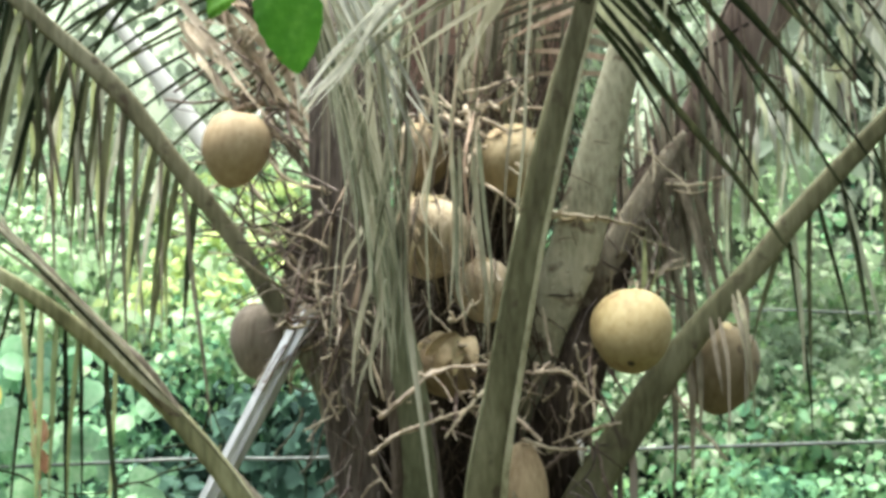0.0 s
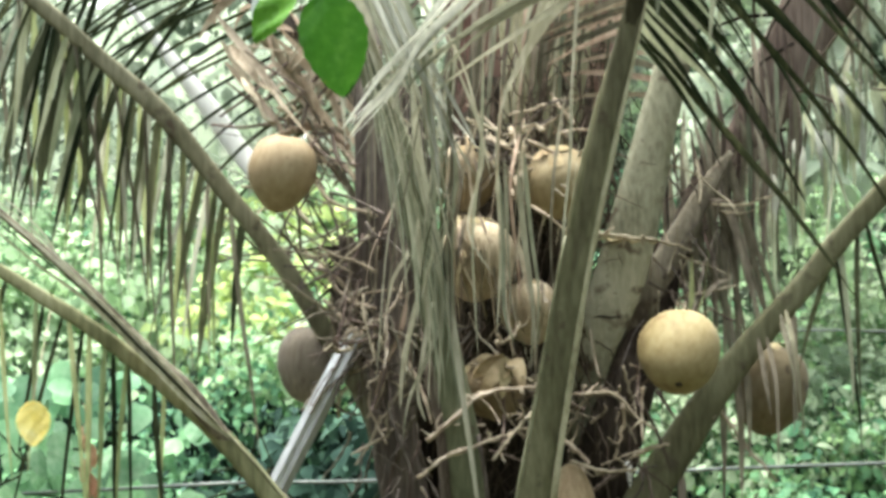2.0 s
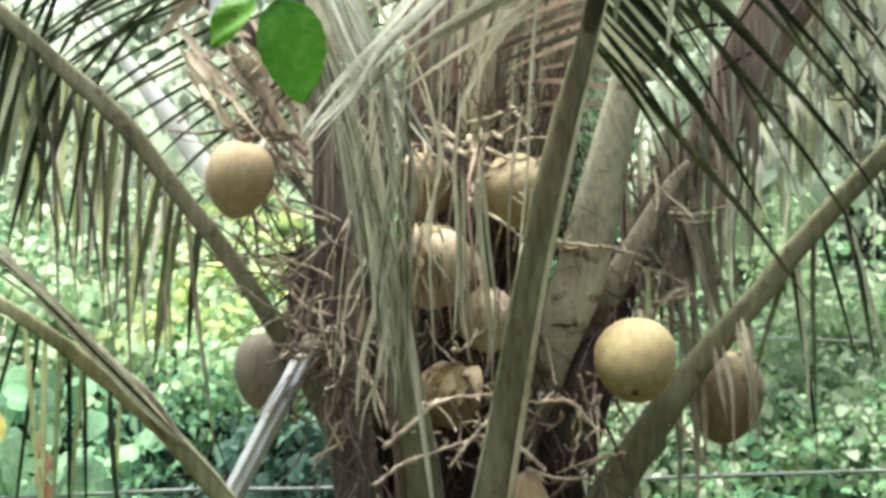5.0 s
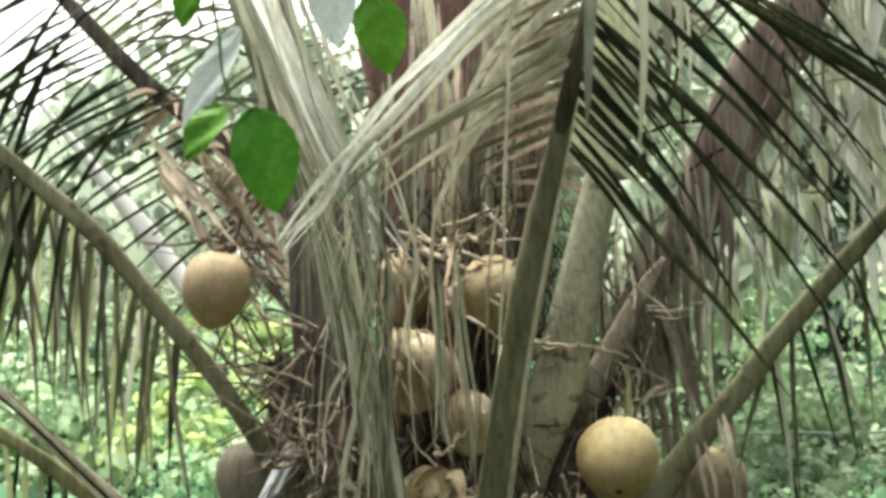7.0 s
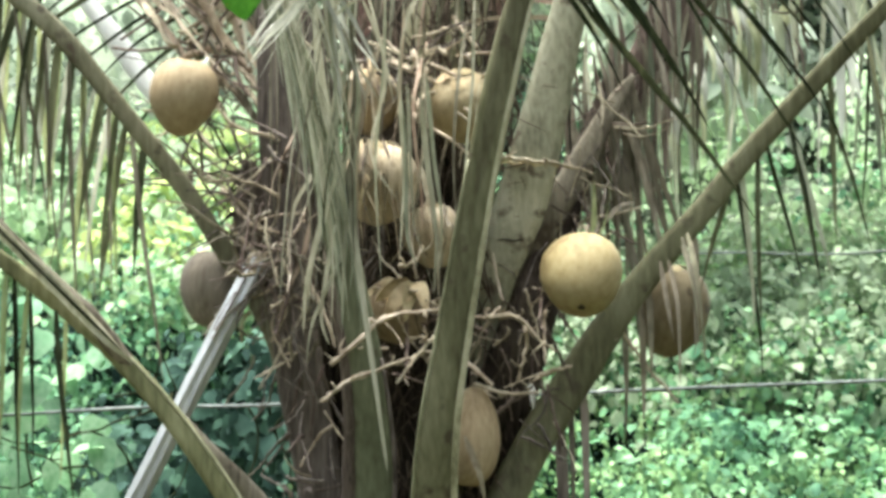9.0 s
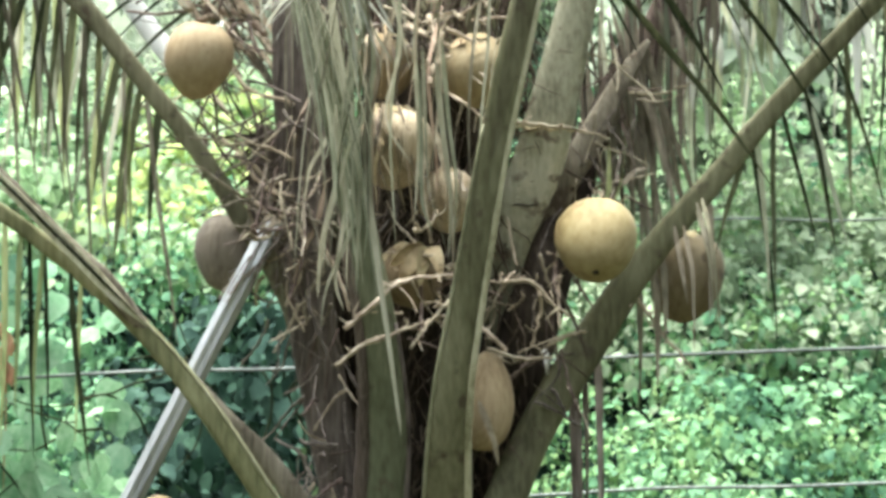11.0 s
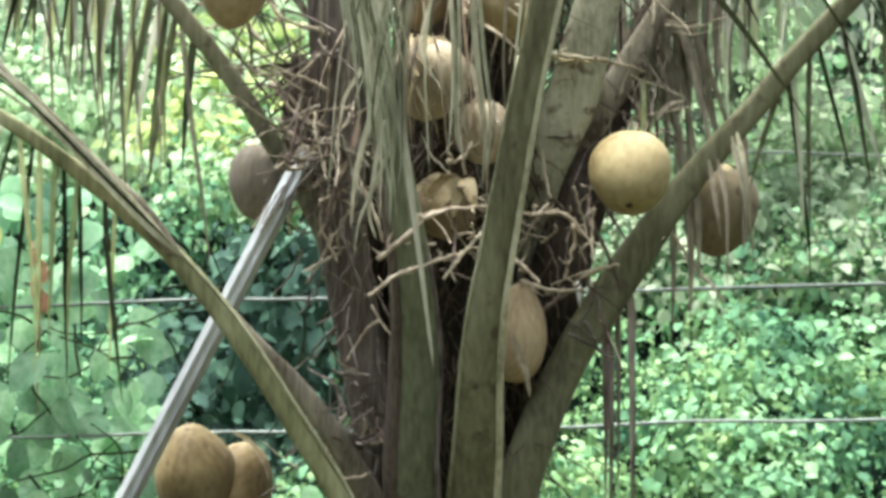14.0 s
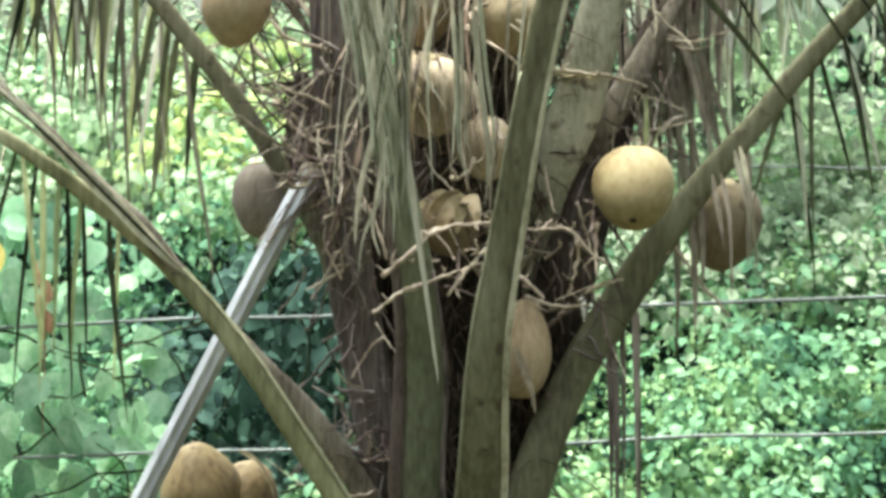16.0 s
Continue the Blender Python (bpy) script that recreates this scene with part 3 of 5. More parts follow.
leaflets(f3, p3, 0.74, 1.0, 11, (-0.3, -0.1, -1), 0.42, 0.009, 0.4, LEAF_DARK, seed=38, spread=0.1)
leaflets(f3, p3, 0.48, 0.85, 12, (0.02, 0.2, -1), 0.52, 0.009, 0.3, LEAF_DRY, seed=30, spread=0.06)
leaflets(f3, p3, 0.62, 0.98, 9, (-0.25, -0.25, -1), 0.36, 0.012, 0.4, LEAF_DARK, seed=16, spread=0.14)
leaflets(f3, p3, 0.62, 0.95, 12, (0.4, 0.2, 0.9), 0.4, 0.011, 0.6, LEAF_DARK, seed=17)

# dark frond above it
f3b, p3b = frond([(-0.1, 0.25, 1.3, 0.06), (-0.22, 0.28, 1.75, 0.05), (-0.42, 0.3, 2.02, 0.045), (-0.6, 0.3, 2.18, 0.04), (-0.72, 0.28, 2.31, 0.036), (-0.85, 0.25, 2.46, 0.03),
                  (-1.05, 0.2, 2.65, 0.02), (-1.3, 0.15, 2.8, 0.01)], SHEATH, "dark brown leaf stalk against the sky")
leaflets(f3b, p3b, 0.2, 0.95, 44, (0.75, 0.1, 0.55), 0.45, 0.0075, 0.7, LEAF_OLIVE, seed=18, spread=0.08)
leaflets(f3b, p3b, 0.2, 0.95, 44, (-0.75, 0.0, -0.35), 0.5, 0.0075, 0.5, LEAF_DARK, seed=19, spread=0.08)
leaflets(f3b, p3b, 0.2, 0.42, 18, (-0.2, 0.0, -0.1), 0.18, 0.018, 1.1, LEAF_TAN, seed=20, spread=0.6)

# lower left stalk
f4, p4 = frond([(-0.05, 0.03, 0.42, 0.100), (-0.195, -0.12, 0.62, 0.052), (-0.25, -0.15, 0.72, 0.050), (-0.366, -0.20, 0.92, 0.047), (-0.456, -0.22, 1.06, 0.045), (-0.56, -0.24, 1.19, 0.041),
                (-0.65, -0.25, 1.279, 0.039), (-0.78, -0.27, 1.386, 0.032), (-0.89, -0.28, 1.462, 0.028), (-1.10, -0.30, 1.585, 0.022), (-1.42, -0.30, 1.69, 0.018), (-1.8, -0.3, 1.78, 0.008)], OLIVE_FRESH, "pale-edged olive leaf stalk sloping outward")
leaflets(f4, p4, 0.55, 0.95, 12, (-0.1, -0.05, -1), 0.42, 0.009, 0.3, LEAF_DARK, seed=21, spread=0.1)
leaflets(f4, p4, 0.55, 0.95, 12, (-0.05, -0.05, -1), 0.42, 0.010, 0.3, LEAF_GREEN, seed=29, spread=0.1)
f9, p9 = frond([(-0.05, 0.06, 0.4, 0.100), (-0.165, -0.04, 0.65, 0.060), (-0.245, -0.09, 0.80, 0.048), (-0.315, -0.11, 0.90, 0.042), (-0.382, -0.13, 0.975, 0.036), (-0.455, -0.13, 1.06, 0.024)], TAUPE, "brown cut leaf stalk")
# the second half of its blade, split away and standing up beside it
v, f = tube(spline([(-0.50, -0.215, 1.115), (-0.535, -0.235, 1.166), (-0.572, -0.252, 1.212), (-0.613, -0.275, 1.277), (-0.674, -0.28, 1.336), (-0.723, -0.283, 1.386), (-0.79, -0.288, 1.461), (-0.839, -0.29, 1.512), (-0.905, -0.295, 1.57), (-1.05, -0.3, 1.70)], 4),
            np.interp(np.linspace(0, 1, 37), [0, 0.25, 1], [0.009, 0.018, 0.007]), 10, 0.4, rough=0.15, rng=palm_rng)
part("split_stalk", v, f, TAUPE, f4, "grey-brown split half of the stalk")
margin(f4, p4, 6, 40, 1, 0.005, OLIVE_PALE)
margin(f4, p4, 10, 44, -1, 0.004, OLIVE_PALE)
f8, p8 = frond([(-0.07, 0.1, 0.35, 0.12), (-0.14, 0.02, 0.69, 0.094), (-0.19, 0.02, 0.99, 0.099), (-0.22, 0.02, 1.17, 0.099), (-0.23, 0.04, 1.40, 0.099), (-0.25, 0.06, 1.70, 0.090),
                (-0.26, 0.08, 1.91, 0.060), (-0.27, 0.14, 2.11, 0.048), (-0.3, 0.2, 2.4, 0.03)], SHEATH, "purple-brown fibrous old leaf base")
# Added dark filler that closes the gap where the hedge showed through.
f15, p15 = frond([(-0.06, 0.18, 0.55, 0.1), (-0.13, 0.15, 0.95, 0.11), (-0.165, 0.14, 1.3, 0.11), (-0.175, 0.15, 1.6, 0.10), (-0.18, 0.2, 1.9, 0.05)], STEM_DARK, "dark fibrous filler between two stalks")
leaflets(f15, p15, 0.3, 0.95, 26, (0.0, -0.35, -0.9), 0.16, 0.007, 0.6, SHEATH, seed=41, spread=0.25)
f10, p10 = frond([(0.05, 0.2, 1.0, 0.11), (0.10, 0.2, 1.5, 0.09), (0.13, 0.13, 1.73, 0.085), (0.17, 0.14, 2.01, 0.080), (0.20, 0.17, 2.32, 0.074), (0.24, 0.24, 2.58, 0.062), (0.3, 0.4, 3.0, 0.03)], OLIVE_PALE, "grey-brown upright leaf stalk")
f11, p11 = frond([(0.0, 0.2, 1.0, 0.1), (0.03, 0.2, 1.5, 0.08), (0.04, 0.14, 1.74, 0.073), (0.05, 0.16, 1.96, 0.068), (0.03, 0.19, 2.15, 0.058), (0.01, 0.23, 2.34, 0.045), (-0.03, 0.33, 2.7, 0.02)], OLIVE_PALE, "grey-brown upright old stalk")
# Another added filler, to keep the ground behind the twigs dark.
f16, p16 = frond([(-0.16, 0.10, 0.9, 0.08), (-0.22, 0.09, 1.2, 0.12), (-0.275, 0.08, 1.38, 0.14), (-0.30, 0.08, 1.49, 0.10), (-0.315, 0.08, 1.58, 0.02)], STEM_DARK, "dark fibrous filler behind the twigs")
leaflets(f16, p16, 0.45, 0.98, 24, (-0.25, -0.3, 0.1), 0.1, 0.008, 0.6, STEM_DARK, seed=47, spread=0.5)
leaflets(f10, p10, 0.45, 0.85, 14, (0.9, 0.05, 0.3), 0.22, 0.02, 0.6, LEAF_DRY, seed=23)
leaflets(f10, p10, 0.35, 0.7, 10, (-0.3, -0.4, -0.8), 0.35, 0.014, 0.8, LEAF_DRY, seed=24, spread=0.2)

# dead frond at the back right
f12, p12 = frond([(0.2, 0.35, 1.2, 0.050), (0.40, 0.42, 1.55, 0.06), (0.575, 0.45, 1.79, 0.10), (0.675, 0.45, 1.98, 0.14), (0.785, 0.45, 2.18, 0.155), (0.88, 0.45, 2.33, 0.12), (0.985, 0.50, 2.59, 0.065), (1.15, 0.55, 2.85, 0.05)],
                 DEAD, "purple-brown dead leaf base", flat=0.3)
leaflets(f12, p12, 0.2, 0.65, 18, (0.0, 0.05, -1), 0.38, 0.012, 0.4, LEAF_DRY, seed=25, spread=0.15)
leaflets(f12, p12, 0.25, 0.95, 14, (0.05, -0.15, -1), 0.5, 0.009, 0.4, LEAF_DULL, seed=40, spread=0.12)
leaflets(f12, p12, 0.5, 0.95, 10, (0.6, 0.1, -0.7), 0.6, 0.016, 0.6, LEAF_DULL, seed=26, spread=0.3)

# drooping frond far out at the back, its limp leaflets hanging like a curtain
f14, p14 = frond([(0.2, 0.46, 1.9, 0.05), (0.32, 0.55, 2.45, 0.05), (0.6, 0.65, 2.85, 0.045), (1.0, 0.72, 2.98, 0.035), (1.5, 0.75, 2.85, 0.025), (2.0, 0.7, 2.5, 0.01)], OLIVE_BROWN, "drooping leaf stalk at the back")
leaflets(f14, p14, 0.58, 0.92, 26, (0.04, -0.05, -1), 1.35, 0.021, 0.3, LEAF_GREY, seed=46, spread=0.12)
leaflets(f14, p14, 0.57, 0.92, 28, (0.04, -0.05, -1), 1.35, 0.02, 0.3, LEAF_DULL, seed=35, spread=0.1)
leaflets(f14, p14, 0.3, 0.98, 12, (0.35, 0.1, -0.8), 0.55, 0.014, 0.4, LEAF_DARK, seed=36, spread=0.1)

# broad limp strips of the same curtain, grey-green, hung at odd angles
for k in range(54):
    x = 0.90 + 0.0095 * k + palm_rng.uniform(-0.02, 0.02)
    z = palm_rng.uniform(2.12, 2.75)
    lean = palm_rng.choice((0.0, 0.02, -0.03, 0.16, -0.14))
    d = palm_rng.uniform(0.28, 0.6)
    y = palm_rng.uniform(0.50, 0.66)
    ribbon([(x, y + 0.03, z), (x + 0.3 * lean, y, z - 0.3 * d), (x + 0.7 * lean, y - 0.01, z - 0.7 * d), (x + lean, y, z - d)],
           palm_rng.uniform(0.024, 0.042), f14, (LEAF_PALE, LEAF_PALE, LEAF_BRIGHT, LEAF_GREY)[k % 4], 900 + k, 0.01, 0.35)
# strips hanging from the top of the pale stalk
for k, (x, w, z1) in enumerate(((0.478, 0.034, 2.02), (0.508, 0.036, 2.06), (0.533, 0.028, 2.10), (0.462, 0.020, 1.86), (0.548, 0.02, 1.98))):
    ribbon([(x - 0.004, 0.02, 2.46), (x, -0.02, 2.32), (x + 0.002, -0.03, 0.5 * (2.32 + z1)), (x - 0.004, -0.03, z1)], w, f6, (LEAF_GREY, STALK_GREY, LEAF_GREY, LEAF_BRIGHT, LEAF_BRIGHT)[k], 960 + k, 0.003, 0.25)
# torn pale scraps along the underside of the dead frond
for k in range(34):
    x = 0.60 + 0.0085 * k + palm_rng.uniform(-0.02, 0.02)
    z = 1.62 + 0.0095 * k + palm_rng.uniform(-0.06, 0.06)
    ribbon([(x, 0.36, z + 0.05), (x + 0.01, 0.33, z), (x + 0.012, 0.33, z - palm_rng.uniform(0.05, 0.12))], palm_rng.uniform(0.016, 0.03), f12, (LEAF_BRIGHT, LEAF_SAGE, LEAF_PALE)[k % 3], 990 + k, 0.01, 0.7)

# whitish stalk of a fallen frond
dry, pdry = frond([(-0.50, 0.40, 1.69, 0.05), (-0.583, 0.42, 1.802, 0.056), (-0.627, 0.42, 1.869, 0.054), (-0.696, 0.42, 1.959, 0.042), (-0.78, 0.42, 2.071, 0.024), (-0.86, 0.42, 2.17, 0.012)], WHITEWOOD, "whitish dry leaf stalk tapering upward", groove=0.1, face=(0, -0.6, 1.0))


# ---- fruit ----
def coconut(at, width, height, mat, label, tilt=(0, 0), turn=0.0, pointed=0.25, seed=0, calyx=True):
    """A husked nut: rounded, faintly three-sided, blunter at the stalk than at the tip."""
    rng = np.random.default_rng(seed)
    rings, sides = 22, 32
    verts, faces = [], []
    for k in range(rings + 1):
        a = math.pi * k / rings
        z = math.cos(a)
        r = math.sin(a) ** 0.83
        r *= 1 + 0.10 * z - pointed * 0.35 * max(0, -z) ** 1.5
        zz = z * (1 - 0.05 * math.exp(-(r / 0.28) ** 2) * (z > 0))
        for j in range(sides):
            b = 2 * math.pi * j / sides
            lobes = 1 + 0.035 * math.cos(3 * (b + turn)) * math.sin(a)
            bump = 1 + 0.02 * noise.noise((3 * r * math.cos(b) + seed, 3 * r * math.sin(b), 3 * z))
            verts.append((width * r * lobes * bump * math.cos(b), width * r * lobes * bump * math.sin(b), height * zz * bump))
    for k in range(rings):
        for j in range(sides):
            a, b = k * sides + j, k * sides + (j + 1) % sides
            faces.append((a, a + sides, b + sides, b))
    thing = new("coconut")
    thing.matrix_world = pose(*at, tilt[0], tilt[1], 0)
    tagged(thing, label, "coconut", "coconuts on the palm")
    part("husk", verts, faces, mat, thing)
    v, f = tube([(0, 0, -height * 0.965), (0, 0, -height * 1.0), (0, 0, -height * 1.025)], [width * 0.13, width * 0.09, width * 0.03], 10, rough=0.3, rng=rng)
    part("tip_scar", v, f, CALYX if calyx else STEM_DARK, thing)
    if calyx:
        for k in range(3):
            b = 2 * math.pi * k / 3 + turn
            v, f = [], []
            for i in range(5):
                s = i / 4
                for j in range(5):
                    w = (j / 4 - 0.5) * 1.5 * (1 - 0.55 * s * s)
                    rr = width * (0.12 + 0.46 * s)
                    up = height * (math.cos(math.asin(min(1.0, (rr / width / 1.08) ** 1.16))) * 0.99 + 0.025)
                    v.append((rr * math.cos(b + w), rr * math.sin(b + w), up + 0.004 * rng.random()))
            for i in range(4):
                for j in range(4):
                    a = i * 5 + j
                    f.append((a, a + 5, a + 6, a + 1))
            part("calyx_lobe", v, f, CALYX, thing)
    return thing


coconut((-0.441, -0.06, 1.709), 0.070, 0.080, HUSK_WARM, "smooth reddish-tan coconut with a pointed tip", (6, 10), 0.4, 0.7, 1, False)
coconut((0.366, -0.08, 1.330), 0.084, 0.087, HUSK, "round smooth tan-yellow coconut", (-46, 8), 0.9, 0.1, 2, False)
coconut((0.58, 0.17, 1.24), 0.080, 0.098, HUSK_DARK, "dark brown coconut half behind a leaf stalk", (0, 8), 0.2, 0.3, 3)
coconut((-0.395, 0.10, 1.31), 0.070, 0.082, HUSK_GREY, "grey-brown coconut behind the leaf stalk", (0, 5), 1.3, 0.2, 4)
coconut((-0.06, 0.06, 1.695), 0.060, 0.068, HUSK_BROWN, "dull brown coconut behind hanging leaflets", (10, 0), 0.1, 0.2, 5)
coconut((0.13, 0.0, 1.68), 0.072, 0.078, HUSK_TAN, "dull tan coconut with a pale frayed top behind the front stalk", (34, -14), 0.6, 0.4, 6)
coconut((-0.046, -0.04, 1.526), 0.079, 0.086, HUSK_PALE, "pale coconut with fibrous streaks", (4, 6), 0.3, 0.3, 7)
coconut((0.066, -0.03, 1.416), 0.062, 0.066, HUSK_PALE, "buff coconut beside the front stalk", (0, -8), 0.8, 0.3, 8)
coconut((-0.013, -0.05, 1.262), 0.064, 0.072, HUSK_BROWN, "brown coconut with torn tan calyx among dry stalks", (30, -34), 0.5, 0.3, 9)
coconut((0.135, -0.02, 1.00), 0.062, 0.105, HUSK_BUFF, "long buff coconut beside the front stalk", (180, 6), 0.2, 0.6, 10, False)
coconut((-0.54, 0.06, 0.70), 0.090, 0.105, HUSK_RUST, "orange-tan coconut beside the pipe", (180, -8), 0.2, 0.7, 11, False)
coconut((-0.464, 0.10, 0.652), 0.086, 0.112, HUSK_RUST, "reddish-brown coconut beside an orange-tan one", (180, 26), 0.7, 0.5, 12, False)


# ---- dry fruit stalks and fibre ----
def twig(line, r0, r1, parent, seed=0, name="fruit_stalk", mat=TWIG, sides=7):
    rng = np.random.default_rng(seed)
    p = spline(line, 6)
    p[1:-1] += rng.normal(size=p[1:-1].shape) * r0 * 0.28
    v, f = tube(p, np.linspace(r0, r1, len(p)) * (1 + 0.25 * rng.normal(size=len(p)).clip(-1, 1)), sides)
    return part(name, v, f, mat, parent)


# long leaflets that cross in front of the heart and hang down
for k in range(13):
    ribbon([(-0.36, -0.22, 2.36), (-0.30, -0.32, 2.20), (-0.245, -0.37, 2.07), (-0.18, -0.39, 1.94), (-0.135, -0.38, 1.84), (-0.11 + 0.012 * (k % 5), -0.36, 1.74 - 0.05 * (k % 3))], 0.019, f2, LEAF_PALE if k % 4 else LEAF_GREY, 100 + k, 0.022)
for k in range(8):
    ribbon([(-0.27, -0.30, 2.38), (-0.22, -0.35, 2.18), (-0.17, -0.38, 2.02), (-0.13, -0.40, 1.90), (-0.12, -0.38, 1.72), (-0.13 + 0.01 * k, -0.36, 1.55 - 0.04 * (k % 4))], 0.012, f2, (LEAF_GREY, LEAF_DULL)[k % 2], 120 + k, 0.026)
for k in range(9):
    ribbon([(0.26, -0.38, 2.31), (0.11, -0.42, 2.19), (-0.04, -0.44, 2.04), (-0.13, -0.44, 1.95), (-0.20, -0.42, 1.87), (-0.27, -0.40, 1.79)], 0.018, f1, LEAF_PALE if k % 3 else LEAF_GREY, 140 + k, 0.02)
for k in range(6):
    ribbon([(0.28, -0.37, 2.18), (0.16, -0.42, 2.09), (0.00, -0.44, 2.00), (-0.09, -0.44, 1.94), (-0.18, -0.42, 1.86), (-0.25, -0.40, 1.74)], 0.018, f1, LEAF_GREY, 160 + k, 0.022)
ribbon([(-0.17, -0.36, 1.90), (-0.157, -0.33, 1.715), (-0.128, -0.31, 1.573), (-0.098, -0.30, 1.407), (-0.078, -0.30, 1.252), (-0.058, -0.30, 1.097), (-0.042, -0.30, 0.963)], 0.021, f2, LEAF_GREY, 180, 0, 0.15)
ribbon([(0.33, -0.36, 2.34), (0.31, -0.42, 2.14), (0.30, -0.42, 1.98)], 0.030, f1, LEAF_DULL, 181, 0, 0.2)
ribbon([(0.40, -0.33, 2.50), (0.42, -0.40, 2.20), (0.40, -0.40, 1.92)], 0.026, f1, LEAF_DULL, 182, 0, 0.2)
ribbon([(0.30, -0.36, 2.34), (0.17, -0.45, 2.22), (0.15, -0.45, 2.05), (0.13, -0.44, 1.80)], 0.014, f1, LEAF_GREY, 183, 0, 0.2)
# thin ones that fan out below the crossing, over the stalk and the fibrous base
for k in range(13):
    x = -0.23 + 0.014 * k
    ribbon([(-0.15 + 0.006 * k, -0.36, 1.88), (x + 0.03, -0.34, 1.72), (x, -0.30, 1.56), (x - 0.03 + 0.006 * k, -0.27, 1.30 + 0.03 * (k % 7))], 0.0085, f2, (LEAF_GREY, LEAF_DULL, LEAF_OLIVE, LEAF_DRY)[k % 4], 200 + k, 0.03, 1.0)
# long dull strips over the stalk and the nuts
for k, line in enumerate((
        [(0.004, -0.22, 1.70), (0.009, -0.2, 1.555), (0.012, -0.2, 1.428), (0.032, -0.18, 1.364)],
        [(0.036, -0.22, 1.71), (0.05, -0.2, 1.555), (0.063, -0.19, 1.428), (0.057, -0.18, 1.30)],
        [(-0.115, -0.3, 1.70), (-0.134, -0.29, 1.64), (-0.158, -0.28, 1.583), (-0.207, -0.25, 1.458)],
        [(-0.158, -0.3, 1.613), (-0.164, -0.29, 1.541), (-0.145, -0.28, 1.409), (-0.148, -0.27, 1.24)],
        [(-0.105, -0.3, 1.57), (-0.121, -0.29, 1.402), (-0.129, -0.28, 1.24)],
        [(-0.146, -0.3, 1.526), (-0.173, -0.29, 1.428), (-0.20, -0.27, 1.33), (-0.207, -0.26, 1.24)],
        [(-0.094, -0.32, 1.70), (-0.105, -0.31, 1.56), (-0.104, -0.3, 1.428), (-0.114, -0.29, 1.32)])):
    for i in range(2):
        ribbon([(x + 0.014 * i, y, z + 0.03 * i) for x, y, z in line], 0.014 - 0.004 * i, f2, (LEAF_DULL, LEAF_GREY)[(k + i) % 2], 660 + 2 * k + i, 0.005, 0.5)
# pale strands across the fibrous base
for k, line in enumerate((
        [(-0.157, -0.17, 1.619), (-0.186, -0.16, 1.551), (-0.219, -0.15, 1.495), (-0.234, -0.14, 1.427), (-0.246, -0.14, 1.347)],
        [(-0.187, -0.15, 1.46), (-0.206, -0.14, 1.381), (-0.235, -0.13, 1.324), (-0.265, -0.12, 1.244)],
        [(-0.142, -0.24, 1.449), (-0.16, -0.24, 1.358), (-0.173, -0.23, 1.267), (-0.159, -0.22, 1.21)],
        [(-0.19, -0.12, 1.72), (-0.215, -0.12, 1.64), (-0.26, -0.1, 1.55), (-0.275, -0.1, 1.47)],
        [(-0.12, -0.25, 1.40), (-0.15, -0.24, 1.33), (-0.185, -0.22, 1.25), (-0.20, -0.2, 1.17)])):
    ribbon(line, 0.011, f2, (LEAF_GREY, LEAF_TAN)[k % 2], 225 + k, 0.003, 0.5)

for k, (dx, dz, w, m) in enumerate(((0.0, 0.0, 0.012, LEAF_GREY), (0.012, -0.02, 0.007, LEAF_DARK), (-0.015, 0.02, 0.010, LEAF_GREY), (0.02, -0.04, 0.012, OLIVE_PALE), (-0.03, 0.035, 0.008, LEAF_GREY))):
    ribbon([(-0.54, -0.255, 1.185), (-0.62 + dx, -0.30, 1.285 + dz), (-0.72 + dx, -0.31, 1.39 + dz), (-0.82 + dx, -0.32, 1.495 + dz), (-0.90, -0.32, 1.57 + dz), (-1.05, -0.33, 1.70 + dz)], w, f4, m, 190 + k, 0, 0.1)
for k in range(8):
    x = -0.06 + 0.022 * k
    ribbon([(x + 0.03, -0.08, 1.80 - 0.012 * (k % 6)), (x + 0.01, -0.15, 1.62), (x, -0.16, 1.45), (x + 0.01, -0.15, 1.24 + 0.03 * (k % 5))], 0.008, f2, (LEAF_TAN, TWIG, LEAF_GREY, LEAF_DRY)[k % 4], 260 + k, 0.045, 1.0)
for k in range(18):
    x = -0.30 + 0.009 * k
    ribbon([(x, 0.0, 1.95 - 0.02 * (k % 6)), (x + 0.005, -0.04, 1.7), (x + 0.01, -0.05, 1.45), (x + 0.02, -0.05, 1.2 - 0.03 * (k % 5))], 0.006, f8, (SHEATH, LEAF_DRY, SHEATH)[k % 3], 280 + k, 0.045, 1.2)

# thin limp strips over the upper nuts
for k in range(6):
    x = -0.11 + 0.042 * k
    ribbon([(x + 0.02, -0.26, 1.94 - 0.02 * (k % 4)), (x + 0.01, -0.25, 1.74), (x, -0.22, 1.55), (x - 0.004 + 0.008 * (k % 3), -0.2, 1.28 + 0.035 * (k % 6))],
           0.0075 + 0.001 * (k % 4), f2, (LEAF_GREY, LEAF_DULL, LEAF_TAN, LEAF_GREY, TWIG)[k % 5], 600 + k, 0.022, 0.9)

# limp dry leaflets in front of the heart
for k in range(14):
    x = -0.04 + 0.024 * k
    ribbon([(x + 0.03, 0.16, 2.32 - 0.01 * (k % 5)), (x + 0.02, 0.08, 2.15), (x, 0.06, 1.95), (x - 0.01, 0.06, 1.82 + 0.04 * (k % 4))], 0.013, f10, (LEAF_DRY, TAUPE, LEAF_DRY, DEAD, LEAF_TAN)[k % 5], 240 + k, 0.02)

